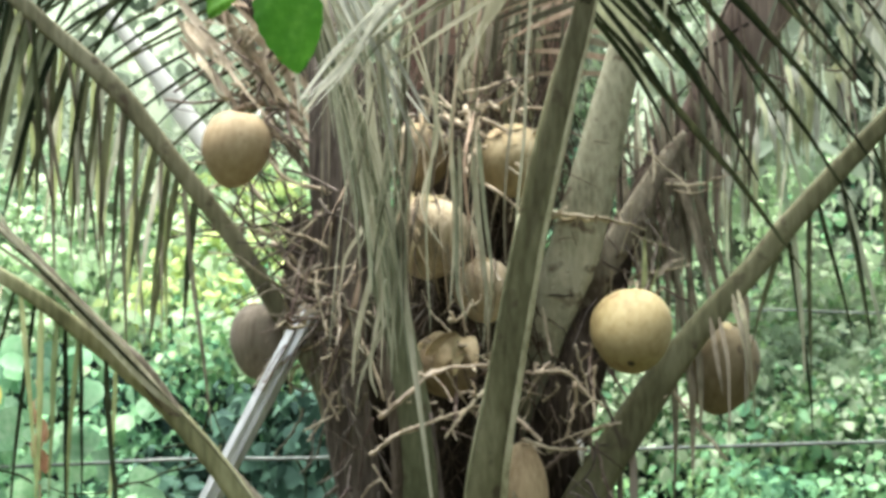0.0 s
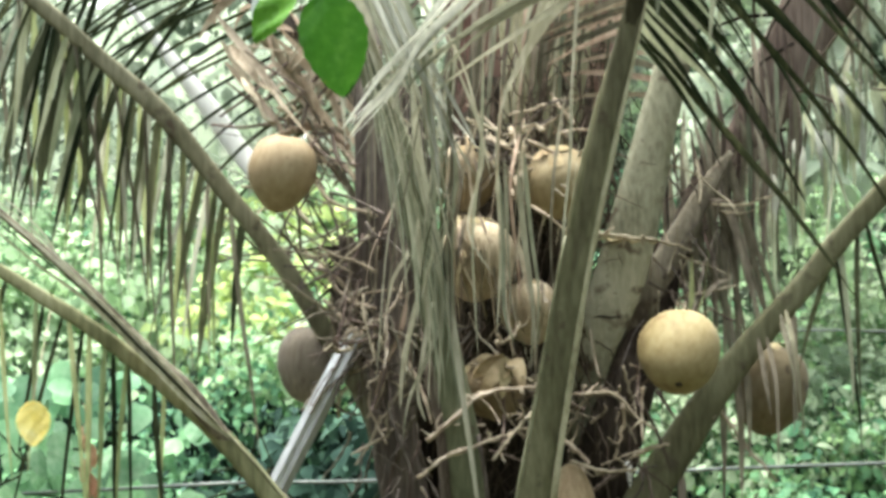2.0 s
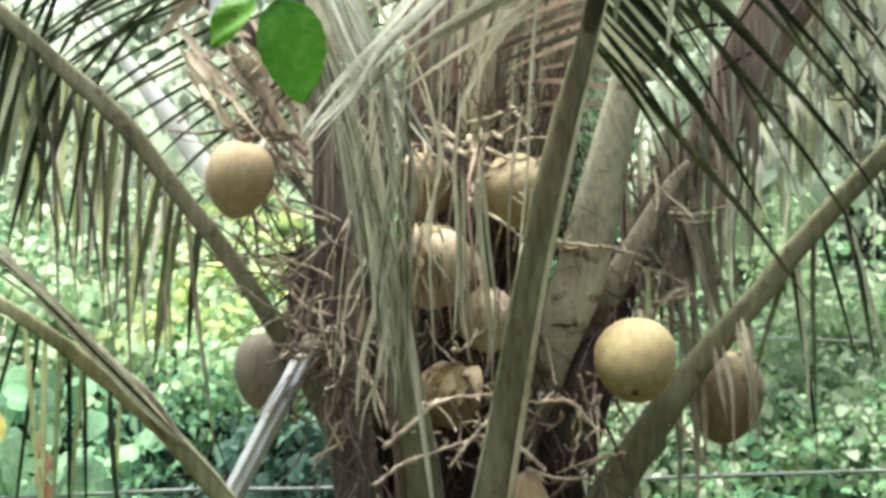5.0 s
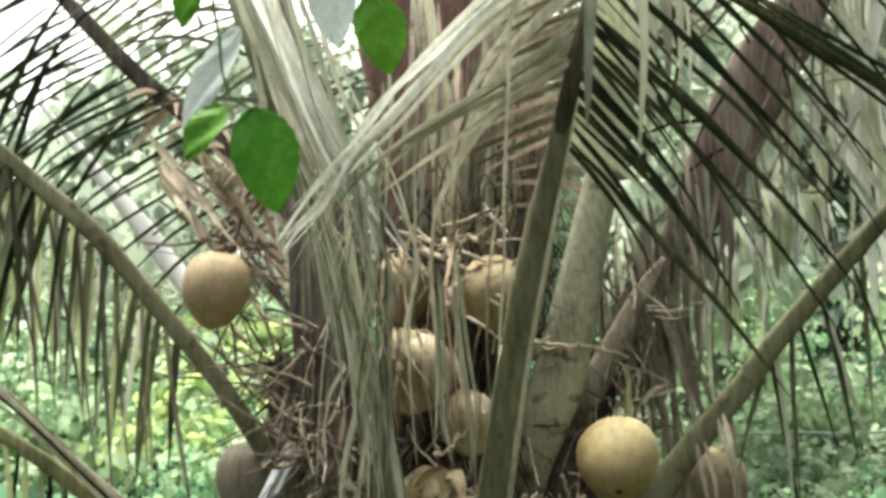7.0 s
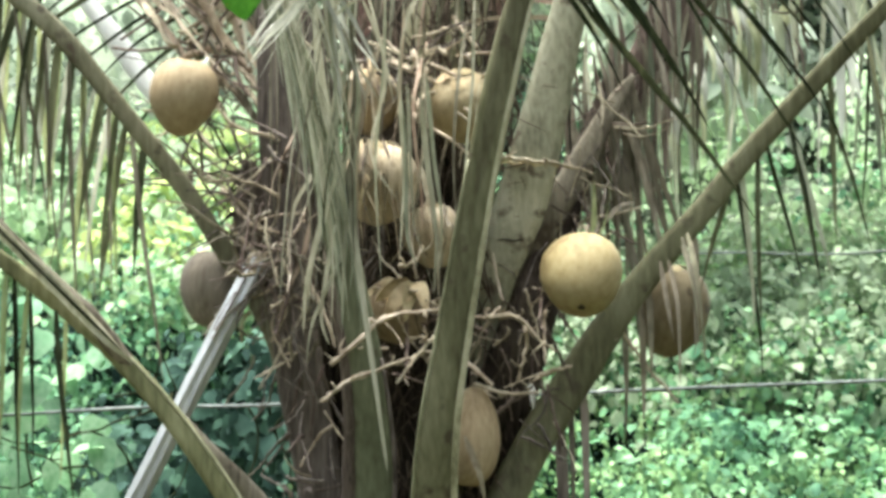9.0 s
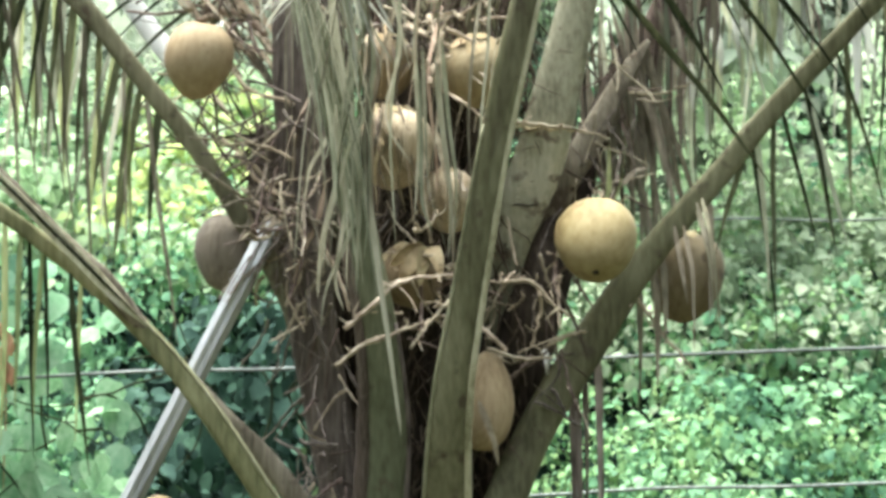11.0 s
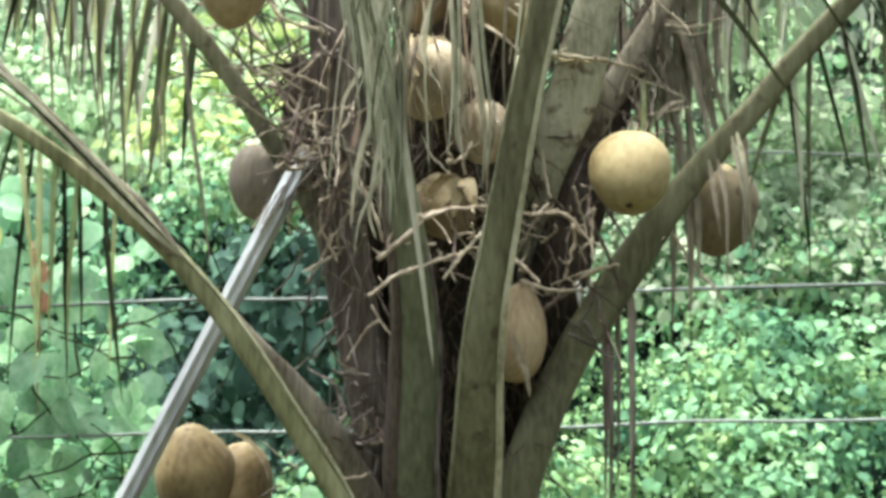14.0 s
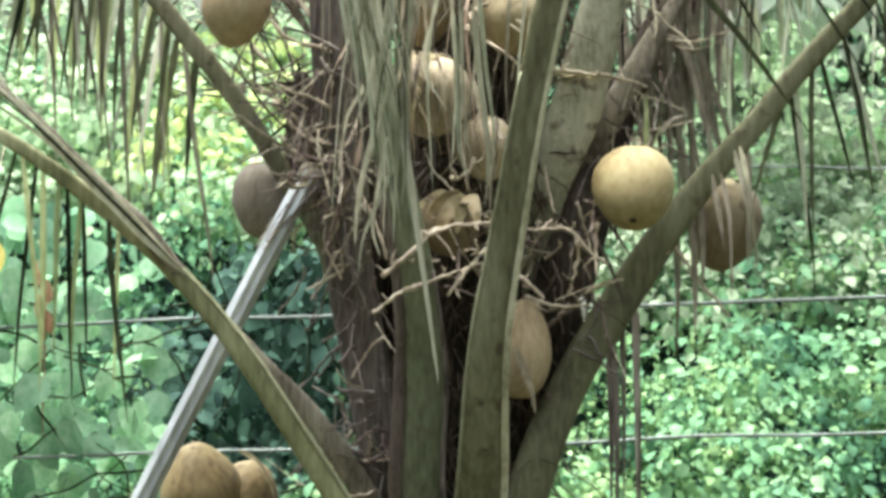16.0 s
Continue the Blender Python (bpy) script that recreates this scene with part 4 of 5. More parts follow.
# dull strips hanging in front of the red-brown sheath, above the nuts
for k in range(20):
    x = -0.109 + 0.0144 * k
    z = 2.12 + 0.07 * math.sin(2.3 * k)
    ribbon([(x + 0.02, 0.13, z), (x + 0.01, 0.10, z - 0.12), (x, 0.09, z - 0.24), (x - 0.008, 0.09, z - 0.34 - 0.03 * (k % 3))], 0.014, f10, (TAUPE, LEAF_DULL, LEAF_DRY, LEAF_GREY)[k % 4], 1040 + k, 0.015, 0.5)
# torn husk fibre hanging over the pale nuts
fibre_rng = np.random.default_rng(77)
for k in range(64):
    cx, cz, back = ((-0.058, 1.535, 0.0), (-0.058, 1.535, 0.0), (-0.058, 1.535, 0.0), (0.075, 1.41, 0.01), (-0.06, 1.70, 0.06))[k % 5]
    x = cx + fibre_rng.uniform(-0.068, 0.068)
    y = -0.119 + back + 11 * (x - cx) ** 2
    top, low = cz + fibre_rng.uniform(0.02, 0.085), cz - fibre_rng.uniform(0.0, 0.14)
    ribbon([(cx + (x - cx) * 0.6, y + 0.03, top + 0.01), (x, y, top - 0.03), (x + fibre_rng.normal() * 0.008, y - 0.004, (top + low) / 2), (x + fibre_rng.normal() * 0.02, y - 0.004, low)],
           fibre_rng.uniform(0.004, 0.013), palm, (HUSK_PALE, LEAF_DRY, CALYX, DEAD, LEAF_TAN, TAUPE)[k % 6], 640 + k, 0.003, 0.9, name="husk_fibre")

# stalks of old fruit bunches
for k, line in enumerate((
        [(-0.15, -0.22, 1.17), (-0.09, -0.22, 1.22), (-0.04, -0.20, 1.26), (0.04, -0.15, 1.27), (0.11, -0.10, 1.26), (0.17, -0.08, 1.25), (0.20, -0.05, 1.27)],
        [(-0.17, -0.24, 1.10), (-0.11, -0.24, 1.14), (-0.05, -0.22, 1.16), (0.01, -0.20, 1.18), (0.06, -0.15, 1.19)],
        [(0.06, -0.16, 1.22), (0.02, -0.20, 1.18), (-0.02, -0.22, 1.13)],
        [(0.17, -0.08, 1.25), (0.23, -0.10, 1.25), (0.27, -0.12, 1.21), (0.31, -0.12, 1.18)],
        [(0.25, -0.09, 1.23), (0.25, -0.07, 1.18), (0.23, -0.08, 1.12)],
        [(0.06, -0.02, 1.72), (0.03, -0.10, 1.67), (0.04, -0.12, 1.65), (0.09, -0.14, 1.62), (0.14, -0.14, 1.58)],
        [(0.20, -0.04, 1.58), (0.26, -0.02, 1.57), (0.33, 0.0, 1.56), (0.41, 0.08, 1.54)],
        [(-0.01, -0.14, 1.36), (0.02, -0.14, 1.37), (0.04, -0.10, 1.40)],
        [(-0.25, -0.06, 1.38), (-0.23, -0.10, 1.34), (-0.24, -0.12, 1.27), (-0.27, -0.12, 1.21)],
        [(-0.19, -0.10, 1.28), (-0.23, -0.12, 1.22), (-0.23, -0.12, 1.17)],
        [(-0.20, -0.10, 1.34), (-0.16, -0.14, 1.27), (-0.14, -0.16, 1.20)],
        [(-0.36, -0.04, 1.45), (-0.29, -0.08, 1.39), (-0.22, -0.06, 1.43), (-0.19, 0.00, 1.50)],
        [(-0.37, 0.00, 1.52), (-0.31, -0.06, 1.45), (-0.25, -0.06, 1.43)],
        [(-0.40, 0.02, 1.55), (-0.34, 0.00, 1.50), (-0.27, -0.04, 1.42)],
        [(-0.02, 0.02, 1.78), (0.02, 0.00, 1.76), (0.07, 0.00, 1.74)],
        [(0.03, 0.00, 1.80), (0.05, -0.02, 1.75), (0.09, -0.02, 1.73), (0.14, 0.00, 1.74)],
        [(0.13, -0.06, 1.16), (0.16, -0.07, 1.13), (0.18, -0.08, 1.11)],
        [(0.14, -0.04, 1.11), (0.21, -0.04, 1.09), (0.28, -0.02, 1.09)],
        [(0.40, 0.10, 1.40), (0.39, 0.04, 1.43), (0.385, -0.02, 1.41)],
        [(-0.25, 0.04, 1.62), (-0.34, 0.0, 1.65), (-0.38, 0.0, 1.70), (-0.40, -0.03, 1.75)],
        [(0.46, 0.09, 1.21), (0.49, 0.1, 1.17), (0.523, 0.1, 1.124), (0.585, 0.1, 1.048)])):
    twig(line, 0.005, 0.0028, palm, 300 + k)
    rng = np.random.default_rng(700 + k)
    q = spline(line, 6)
    for i in range(2, len(q) - 1, 4):
        side = unit(rng.normal(size=3))
        twig([q[i], q[i] + side * 0.018, q[i] + side * 0.03 + rng.normal(size=3) * 0.01], 0.0028, 0.0014, palm, 720 + 31 * k + i)
for k, line in enumerate((
        [(0.01, -0.12, 1.53), (0.01, -0.14, 1.43), (0.03, -0.14, 1.35)],
        [(0.04, -0.12, 1.56), (0.06, -0.14, 1.47), (0.07, -0.13, 1.38), (0.07, -0.12, 1.28)],
        [(0.31, -0.02, 1.39), (0.29, -0.05, 1.33), (0.28, -0.06, 1.27)],
        [(0.12, -0.10, 1.01), (0.15, -0.10, 0.93), (0.16, -0.08, 0.87)])):
    ribbon(line, 0.016, palm, TWIG, 330 + k, name="dry_bract")
for k, line in enumerate((
        [(0.01, -0.13, 1.325), (-0.03, -0.145, 1.315), (-0.06, -0.145, 1.29)],
        [(0.01, -0.13, 1.32), (-0.025, -0.15, 1.295), (-0.045, -0.15, 1.25)],
        [(0.015, -0.13, 1.325), (0.005, -0.15, 1.29), (0.0, -0.15, 1.245)],
        [(0.02, -0.13, 1.325), (0.035, -0.14, 1.30), (0.045, -0.14, 1.265)])):
    ribbon(line, 0.042, palm, CALYX, 340 + k, 0.003, 0.3, name="dry_bract")


for k, line in enumerate((
        [(-0.50, 0.27, 2.03), (-0.42, 0.25, 1.92), (-0.36, 0.22, 1.83), (-0.30, 0.18, 1.74), (-0.24, 0.12, 1.66)],
        [(-0.44, 0.24, 1.98), (-0.40, 0.22, 1.88), (-0.33, 0.18, 1.80)],
        [(-0.46, 0.2, 1.80), (-0.38, 0.2, 1.82), (-0.31, 0.17, 1.77)])):
    twig(line, 0.014 - 0.003 * k, 0.009, palm, 350 + k, "dry_spathe", LEAF_TAN, 9)


def tangle(count, lo, hi, reach, way, seed, r=0.0036, mats=(TWIG, DEAD, SHEATH, SHEATH), joined=False):
    """Short crooked dry stalks round one part of the heart."""
    rng = np.random.default_rng(seed)
    heaps = [Heap() for _ in mats]
    for k in range(count):
        p = rng.uniform(lo, hi)
        d = unit(np.array(way, float) + rng.normal(size=3) * 0.75)
        line = [p]
        for _ in range(3):
            line.append(line[-1] + d * reach * rng.uniform(0.2, 0.45))
            d = unit(d + rng.normal(size=3) * 0.2)
        w = r * rng.uniform(0.5, 1.3)
        pick = int(rng.integers(len(mats)))
        if joined:
            q = spline(line, 5)
            heaps[pick].add(*tube(q, np.linspace(w, w * 0.6, len(q)), 5))
        else:
            twig(line, w, w * 0.6, palm, seed * 100 + k, "dry_stalk", mats[pick], 5)
    for heap, m in zip(heaps, mats):
        if joined and heap.verts:
            tagged(part("dry_stalk_tangle", heap.verts, heap.faces, m, palm, "tangle of thin dry stalks"), kind="stuff")


tangle(34, (-0.36, -0.06, 1.34), (-0.22, 0.06, 1.62), 0.16, (-0.4, -0.2, -0.2), 41, 0.0032, (SHEATH, SHEATH, DEAD, TWIG), joined=True)
tangle(46, (-0.34, -0.14, 1.18), (-0.17, -0.06, 1.52), 0.12, (-0.35, -0.3, -0.6), 56, 0.0036, (TAUPE, DEAD, TAUPE, DEAD, TWIG))
tangle(22, (-0.30, -0.14, 1.20), (-0.20, -0.06, 1.45), 0.16, (0.0, -0.1, -1), 42, 0.0036, (TAUPE, DEAD, SHEATH))
tangle(34, (-0.46, 0.10, 1.45), (-0.28, 0.20, 1.75), 0.22, (-0.5, 0.1, 0.5), 43, 0.003, (SHEATH, DEAD, LEAF_TAN), joined=True)
tangle(60, (-0.48, 0.12, 1.68), (-0.26, 0.28, 2.0), 0.18, (-0.2, 0.0, 0.3), 49, 0.0045, (LEAF_TAN, TWIG, DEAD), joined=True)
for k in range(8):
    ribbon([(-0.52, 0.24, 2.02), (-0.44, 0.22, 1.92), (-0.37, 0.19, 1.82), (-0.30, 0.14, 1.72)], 0.02, palm, (LEAF_TAN, TWIG, LEAF_TAN)[k % 3], 550 + k, 0.045, 0.9, name="dry_bract")
for k in range(10):
    x, z = -0.52 + 0.026 * k, 1.98 - 0.034 * k
    ribbon([(x, 0.15, z), (x + 0.035, 0.11, z - 0.05), (x + 0.055, 0.1, z - 0.085), (x + 0.08, 0.08, z - 0.11)], 0.026, palm, (LEAF_TAN, TWIG, LEAF_DRY, LEAF_TAN, TAUPE)[k % 5], 570 + k, 0.03, 1.1, 0.6, name="dry_bract")
tangle(26, (-0.06, -0.06, 1.12), (0.12, 0.0, 1.5), 0.13, (0.0, -0.3, -0.5), 44, 0.0032)
tangle(26, (-0.1, -0.04, 1.66), (0.14, 0.04, 1.85), 0.13, (0.1, -0.2, 0.1), 45, 0.0032)
tangle(14, (0.24, 0.02, 0.95), (0.32, 0.1, 1.22), 0.12, (0.3, -0.1, -0.6), 46, 0.0032)
tangle(10, (0.36, 0.1, 1.5), (0.52, 0.25, 1.75), 0.15, (0.3, 0.0, -0.6), 47, 0.0032)
tangle(46, (-0.24, -0.06, 0.70), (-0.10, 0.0, 0.95), 0.1, (-0.3, -0.5, -0.2), 48, 0.004)
tangle(34, (0.30, 0.06, 1.36), (0.48, 0.14, 1.75), 0.13, (0.1, -0.1, -0.8), 52, 0.003, joined=True)
tangle(22, (-0.10, -0.16, 1.14), (0.10, -0.08, 1.34), 0.13, (0.4, -0.2, 0.1), 53, 0.0034, (TWIG, TWIG, DEAD))
tangle(20, (0.18, -0.04, 1.08), (0.30, 0.02, 1.32), 0.12, (0.5, -0.2, -0.2), 54, 0.0034, (TWIG, TWIG, DEAD))
tangle(14, (0.0, -0.06, 1.70), (0.16, 0.0, 1.82), 0.10, (0.3, -0.3, 0.2), 55, 0.004, (TWIG,))
tangle(44, (0.56, 0.34, 1.8), (0.98, 0.40, 2.35), 0.16, (-0.3, 0.0, -1), 57, 0.0045, (STEM_DARK, DEAD, TAUPE, STEM_DARK), joined=True)
tangle(16, (-0.36, -0.06, 0.62), (-0.2, -0.02, 0.86), 0.1, (-0.5, -0.3, 0.3), 50, 0.004)
tangle(30, (-0.29, -0.08, 1.0), (-0.15, -0.02, 1.4), 0.12, (-0.1, -0.3, -0.9), 51, 0.0034)


def fibre():
    rng = np.random.default_rng(9)
    heap = Heap()
    for _ in range(700):
        z = rng.uniform(0.7, 2.0)
        a = rng.uniform(math.pi, 2 * math.pi)
        c = np.array((-0.02 + 0.055 * z + 0.17 * math.cos(a), 0.12 + 0.04 * z + 0.11 * math.sin(a), z))
        d = unit(np.array((rng.normal() * 0.4, -0.25, -1.0)))
        line = [c]
        for _ in range(4):
            line.append(line[-1] + d * rng.uniform(0.03, 0.07))
            d = unit(d + rng.normal(size=3) * 0.3)
        heap.add(*tube(line, [0.0022, 0.002, 0.0018, 0.0014, 0.0006], 4))
    tagged(part("fibre", heap.verts, heap.faces, FIBRE, palm, "matted brown fibre"), kind="stuff")


fibre()

# the upper crown, above the fruit: unseen, added to shade the palm below
for k in range(9):
    a = 2 * math.pi * (k + 0.4) / 9
    if k in (5, 6, 7, 8):
        continue
    c, d = math.cos(a), math.sin(a)
    line = [(0.07 + 0.03 * c, 0.37 + 0.03 * d, 2.6, 0.06), (0.07 + 0.3 * c, 0.37 + 0.3 * d, 3.15, 0.05), (0.07 + 0.8 * c, 0.37 + 0.8 * d, 3.6, 0.04),
            (0.07 + 1.2 * c, 0.30 + 1.2 * d, 3.7, 0.03), (0.07 + 1.7 * c, 0.25 + 1.7 * d, 3.55, 0.01)]
    fr, pr = frond(line, OLIVE, "arching upper leaf stalk, added out of view for shade")
    leaflets(fr, pr, 0.2, 0.98, 20, (-d, c, -0.25), 0.6, 0.03, 0.8, LEAF_GREEN, seed=400 + k)
    leaflets(fr, pr, 0.2, 0.98, 20, (d, -c, -0.25), 0.6, 0.03, 0.8, LEAF_GREEN, seed=420 + k)

# limp pale leaflets over the brown nut, and the green remnant of a bunch above the round one
for k, (x, z0, z1) in enumerate(((0.555, 1.36, 1.10), (0.578, 1.39, 1.13), (0.592, 1.40, 1.17), (0.607, 1.42, 1.12), (0.54, 1.34, 1.18))):
    ribbon([(x, 0.02, z0), (x + 0.012, -0.03, z0 - 0.1), (x + 0.02 + 0.01 * (k % 2), -0.02, z1)], 0.012, f5, (LEAF_DRY, OLIVE_BROWN)[k % 2], 460 + k, 0.012, 0.4)
for k, line in enumerate(([(0.41, 0.02, 1.40), (0.43, 0.04, 1.46), (0.44, 0.06, 1.55)], [(0.40, 0.02, 1.41), (0.405, 0.05, 1.47), (0.41, 0.08, 1.53)], [(0.43, 0.03, 1.44), (0.46, 0.05, 1.47), (0.50, 0.08, 1.48)])):
    ribbon(line, 0.013, palm, (LEAF_GREEN, LEAF_GREEN, LEAF_DRY)[k], 470 + k, 0.003, 0.5, name="dry_bract")

for k in range(34):
    x = 0.36 + 0.0085 * k
    z = 1.62 + 0.0078 * k
    ribbon([(x, 0.30, z + 0.12), (x + 0.01, 0.26, z - 0.02), (x, 0.25, z - 0.16), (x + 0.004, 0.25, z - 0.28 - 0.04 * (k % 5))], 0.013, f12, (LEAF_DRY, DEAD, LEAF_DULL, TAUPE)[k % 4], 500 + k, 0.03, 0.8)

for k in range(26):
    x = 0.37 + 0.0105 * k
    z = 1.56 + 0.006 * k
    ribbon([(x, 0.33, z + 0.10), (x + 0.006, 0.31, z), (x - 0.006, 0.3, z - 0.12), (x + 0.004, 0.3, z - 0.2 - 0.03 * (k % 4))], 0.012, f12, (DEAD, LEAF_DRY, STEM_DARK, TAUPE)[k % 4], 800 + k, 0.025, 0.8)

# a white scrap of sheath caught on a twig
ribbon([(0.266, 0.03, 1.104), (0.268, 0.02, 1.076), (0.270, 0.03, 1.049)], 0.014, palm, WHITEWOOD, 475, 0.0, 0.3, name="dry_bract")

# the pale torn rim beside the low nuts
ribbon([(-0.456, 0.020, 0.792), (-0.424, 0.020, 0.774), (-0.395, 0.015, 0.732), (-0.383, 0.015, 0.690)], 0.011, palm, CALYX, 476, 0.0, 0.3, name="dry_bract")

# dry strips hanging below the right-hand stalk
for k, (x, z0, z1) in enumerate(((0.33, 1.02, 0.55), (0.345, 1.0, 0.5), (0.36, 1.1, 0.62), (0.375, 1.12, 0.5), (0.385, 1.1, 0.7), (0.47, 1.24, 0.95), (0.50, 1.26, 1.0), (0.62, 1.42, 1.15), (0.52, 1.3, 1.1))):
    ribbon([(x, 0.09, z0), (x + 0.004, 0.1, (z0 + z1) / 2), (x + 0.002, 0.1, z1)], 0.018, f5, SHEATH if k < 5 else LEAF_DRY, 440 + k, 0.006, 0.5)


# ---- pipe ----
def pipe():
    a, b = np.array((-0.292, -0.08, 1.379)), np.array((-0.288 - 0.36 * 2.05, -0.08, 1.385 - 0.675 * 2.05))
    v, f = tube([a + (b - a) * s for s in np.linspace(0, 1, 12)], [0.0195] * 12, 36)
    axis = unit(b - a)
    flute = []
    for k, p in enumerate(v):
        c = a + axis * np.dot(np.asarray(p) - a, axis)
        flute.append(c + (np.asarray(p) - c) * (1 + 0.15 * math.cos(6 * 2 * math.pi * (k % 36) / 36)))
    thing = part("metal_pipe", flute, f, STEEL)
    tagged(thing, "grey galvanised pipe leaning against the palm", "pipe")
    v, f = tube([a + axis * d for d in (-0.012, -0.004, 0.01, 0.028)], [0.010, 0.019, 0.0225, 0.021], 14, rough=0.35, rng=np.random.default_rng(8))
    part("frayed_end", v, f, TWIG, thing, "pale frayed end")
    return thing


pipe()


# ---- fence wires ----
def fence():
    rng = np.random.default_rng(5)
    fence_ob = new("wire_fence")
    tagged(fence_ob, "wire fence overgrown with climbers", "fence")
    for z0, z1 in ((0.93, 0.975), (0.58, 0.62), (1.30, 1.32)):
        line = [(x, 1.4 + 0.01 * rng.normal(), z0 + (z1 - z0) * (x + 1.2) / 2.4 + 0.006 * rng.normal()) for x in np.linspace(-4 if z0 < 1.2 else 0.1, 4, 25)]
        p = spline(line, 4)
        v, f = tube(p, [0.0048 if z0 < 1.2 else 0.003] * len(p), 8)
        part("wire", v, f, WIRE, fence_ob)
    for x in (-4.0, 4.0):
        v, f = tube([(x, 1.43, z) for z in (-0.2, 0.5, 1.0, 1.5)], [0.04] * 4, 12)
        part("post", v, f, BARK, fence_ob)


fence()


# ---- hedge ----
def leaf_shape(at, way, normal, length, width, rng, heart=0.0):
    """A small pointed leaf of two folded halves."""
    way = unit(way)
    side = unit(np.cross(normal, way))
    up = unit(np.cross(way, side))
    rows = ((0.0, 0.08 + heart * 0.5), (0.22, 0.85 + heart * 0.15), (0.5, 0.95), (0.78, 0.55), (1.0, 0.02))
    v, f = [], []
    for s, w in rows:
        c = np.asarray(at) + way * length * s - up * length * 0.25 * s * s
        v += [c - side * width * 0.5 * w + up * width * 0.12 * w, c, c + side * width * 0.5 * w + up * width * 0.12 * w]
    for k in range(4):
        a = 3 * k
        f += [(a, a + 1, a + 4, a + 3), (a + 1, a + 2, a + 5, a + 4)]
    return v, f


def bulge(c):
    """The hedge swells and sinks: rounded masses of growth with hollows between them."""
    return noise.noise((c[0] * 2.4 + 3, 7, c[2] * 3.2)) + 0.5 * noise.noise((c[0] * 5.5, 2, c[2] * 7 + 4))


def hedge(name, mat, label, count, xs, ys, zs, size, seed, clump=0.16, heart=0.0, keep=None, slope=0.0, full=26):
    """Leaves in clumps over a bank that falls back by slope as it rises."""
    rng = np.random.default_rng(seed)
    heap = Heap()
    done = 0
    while done < count:
        c = np.array((rng.uniform(*xs), rng.uniform(*ys), rng.uniform(*zs)))
        if keep and not keep(c, rng):
            continue
        c[1] += slope * c[2] - (0.3 * bulge(c) if slope > 1 else 0)
        r = clump * rng.uniform(0.35, 1.45)
        for _ in range(int(full * (r / clump) ** 1.3) + 6):
            out = unit(rng.normal(size=3) + (0, -0.55, 0.45))
            at = c + out * r * rng.uniform(0.75, 1.1) * np.array((1.1, 0.8, 0.9))
            if at[2] < 0.02:
                continue
            n = unit(out + (0, -0.1, 0.35) + rng.normal(size=3) * 0.3)
            way = unit(np.array((0, -0.3, -0.55)) + out * 0.4 + rng.normal(size=3) * 0.4)
            k = size * (0.45 + 1.3 * rng.random() ** 1.6)
            heap.add(*leaf_shape(at, way, n, k, k * rng.uniform(0.5, 0.9), rng, heart))
            done += 1
    return tagged(part(name, heap.verts, heap.faces, mat), label, "hedge", kind="stuff")


# A dark backing sheet: shade between the leaves is put into its colour.
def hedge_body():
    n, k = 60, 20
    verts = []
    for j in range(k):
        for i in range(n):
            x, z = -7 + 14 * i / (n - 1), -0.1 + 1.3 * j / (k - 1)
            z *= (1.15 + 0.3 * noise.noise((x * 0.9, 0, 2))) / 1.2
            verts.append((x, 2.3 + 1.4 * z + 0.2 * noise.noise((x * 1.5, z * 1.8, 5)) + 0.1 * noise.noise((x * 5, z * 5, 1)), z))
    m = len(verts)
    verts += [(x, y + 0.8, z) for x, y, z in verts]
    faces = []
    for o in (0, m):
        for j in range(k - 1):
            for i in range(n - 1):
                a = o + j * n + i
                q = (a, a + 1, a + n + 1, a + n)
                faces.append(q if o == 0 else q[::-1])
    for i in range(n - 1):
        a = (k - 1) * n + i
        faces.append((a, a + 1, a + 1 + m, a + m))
    tagged(part("hedge_inside", verts, faces, HEDGE_CORE), "dark sheet standing for the shade inside the hedge", "hedge", kind="stuff")


def lumpy(scale, level, off):
    """Keeps clumps where a slow noise is high, which leaves dark hollows and gaps."""
    return lambda c, rng: noise.noise((c[0] * scale + off, c[1] * scale, c[2] * scale)) > level + rng.uniform(-0.15, 0.15)


def hollow(c, rng):
    """A shaded hole in the hedge beside the stem, and looser growth higher up."""
    if -0.84 < c[0] < -0.16 and 0.40 < c[2] < 1.0 and rng.random() < 0.993:
        return False
    if abs(c[0] - 0.42) < 0.25 and 0.12 < c[2] < 0.6 and rng.random() < 0.75:
        return False
    if c[2] > 0.9 and c[0] < -0.3 and rng.random() < 0.6 or c[2] > 0.95 and c[0] > 0.3 and rng.random() < 0.8:
        return False
    return rng.random() < 1.3 - 0.5 * c[2] and bulge(c) > -0.1 + rng.uniform(-0.08, 0.08)


def patches(c, rng):
    return hollow(c, rng) and noise.noise((c[0] * 1.6 + 4, c[1] * 1.6, c[2] * 1.6)) > rng.uniform(-0.1, 0.2)


def thin_top(c, rng):
    """Open growth: sky shows through beside the palm's heart, denser farther out."""
    if 0.85 < c[0] < 1.4 and c[2] > 2.3 and rng.random() < 0.85 or 0.3 < c[0] < 1.45 and c[2] > 1.7 and rng.random() < 0.45:
        return False
    return lumpy(1.6, -0.15, 9)(c, rng)


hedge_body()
hedge("hedge_leaves", HEDGE, "dense green hedge leaves behind the fence", 34000, (-2.6, 2.6), (1.5, 1.95), (0.05, 1.7), 0.030, 31, keep=hollow, slope=1.4, clump=0.17, full=60)
hedge("hedge_bright_leaves", HEDGE_LIGHT, "hedge leaves coloured yellow-green as if sunlit", 16000, (-2.6, 2.6), (1.45, 1.8), (0.05, 1.6), 0.028, 32, keep=patches, slope=1.4, clump=0.15, full=55)
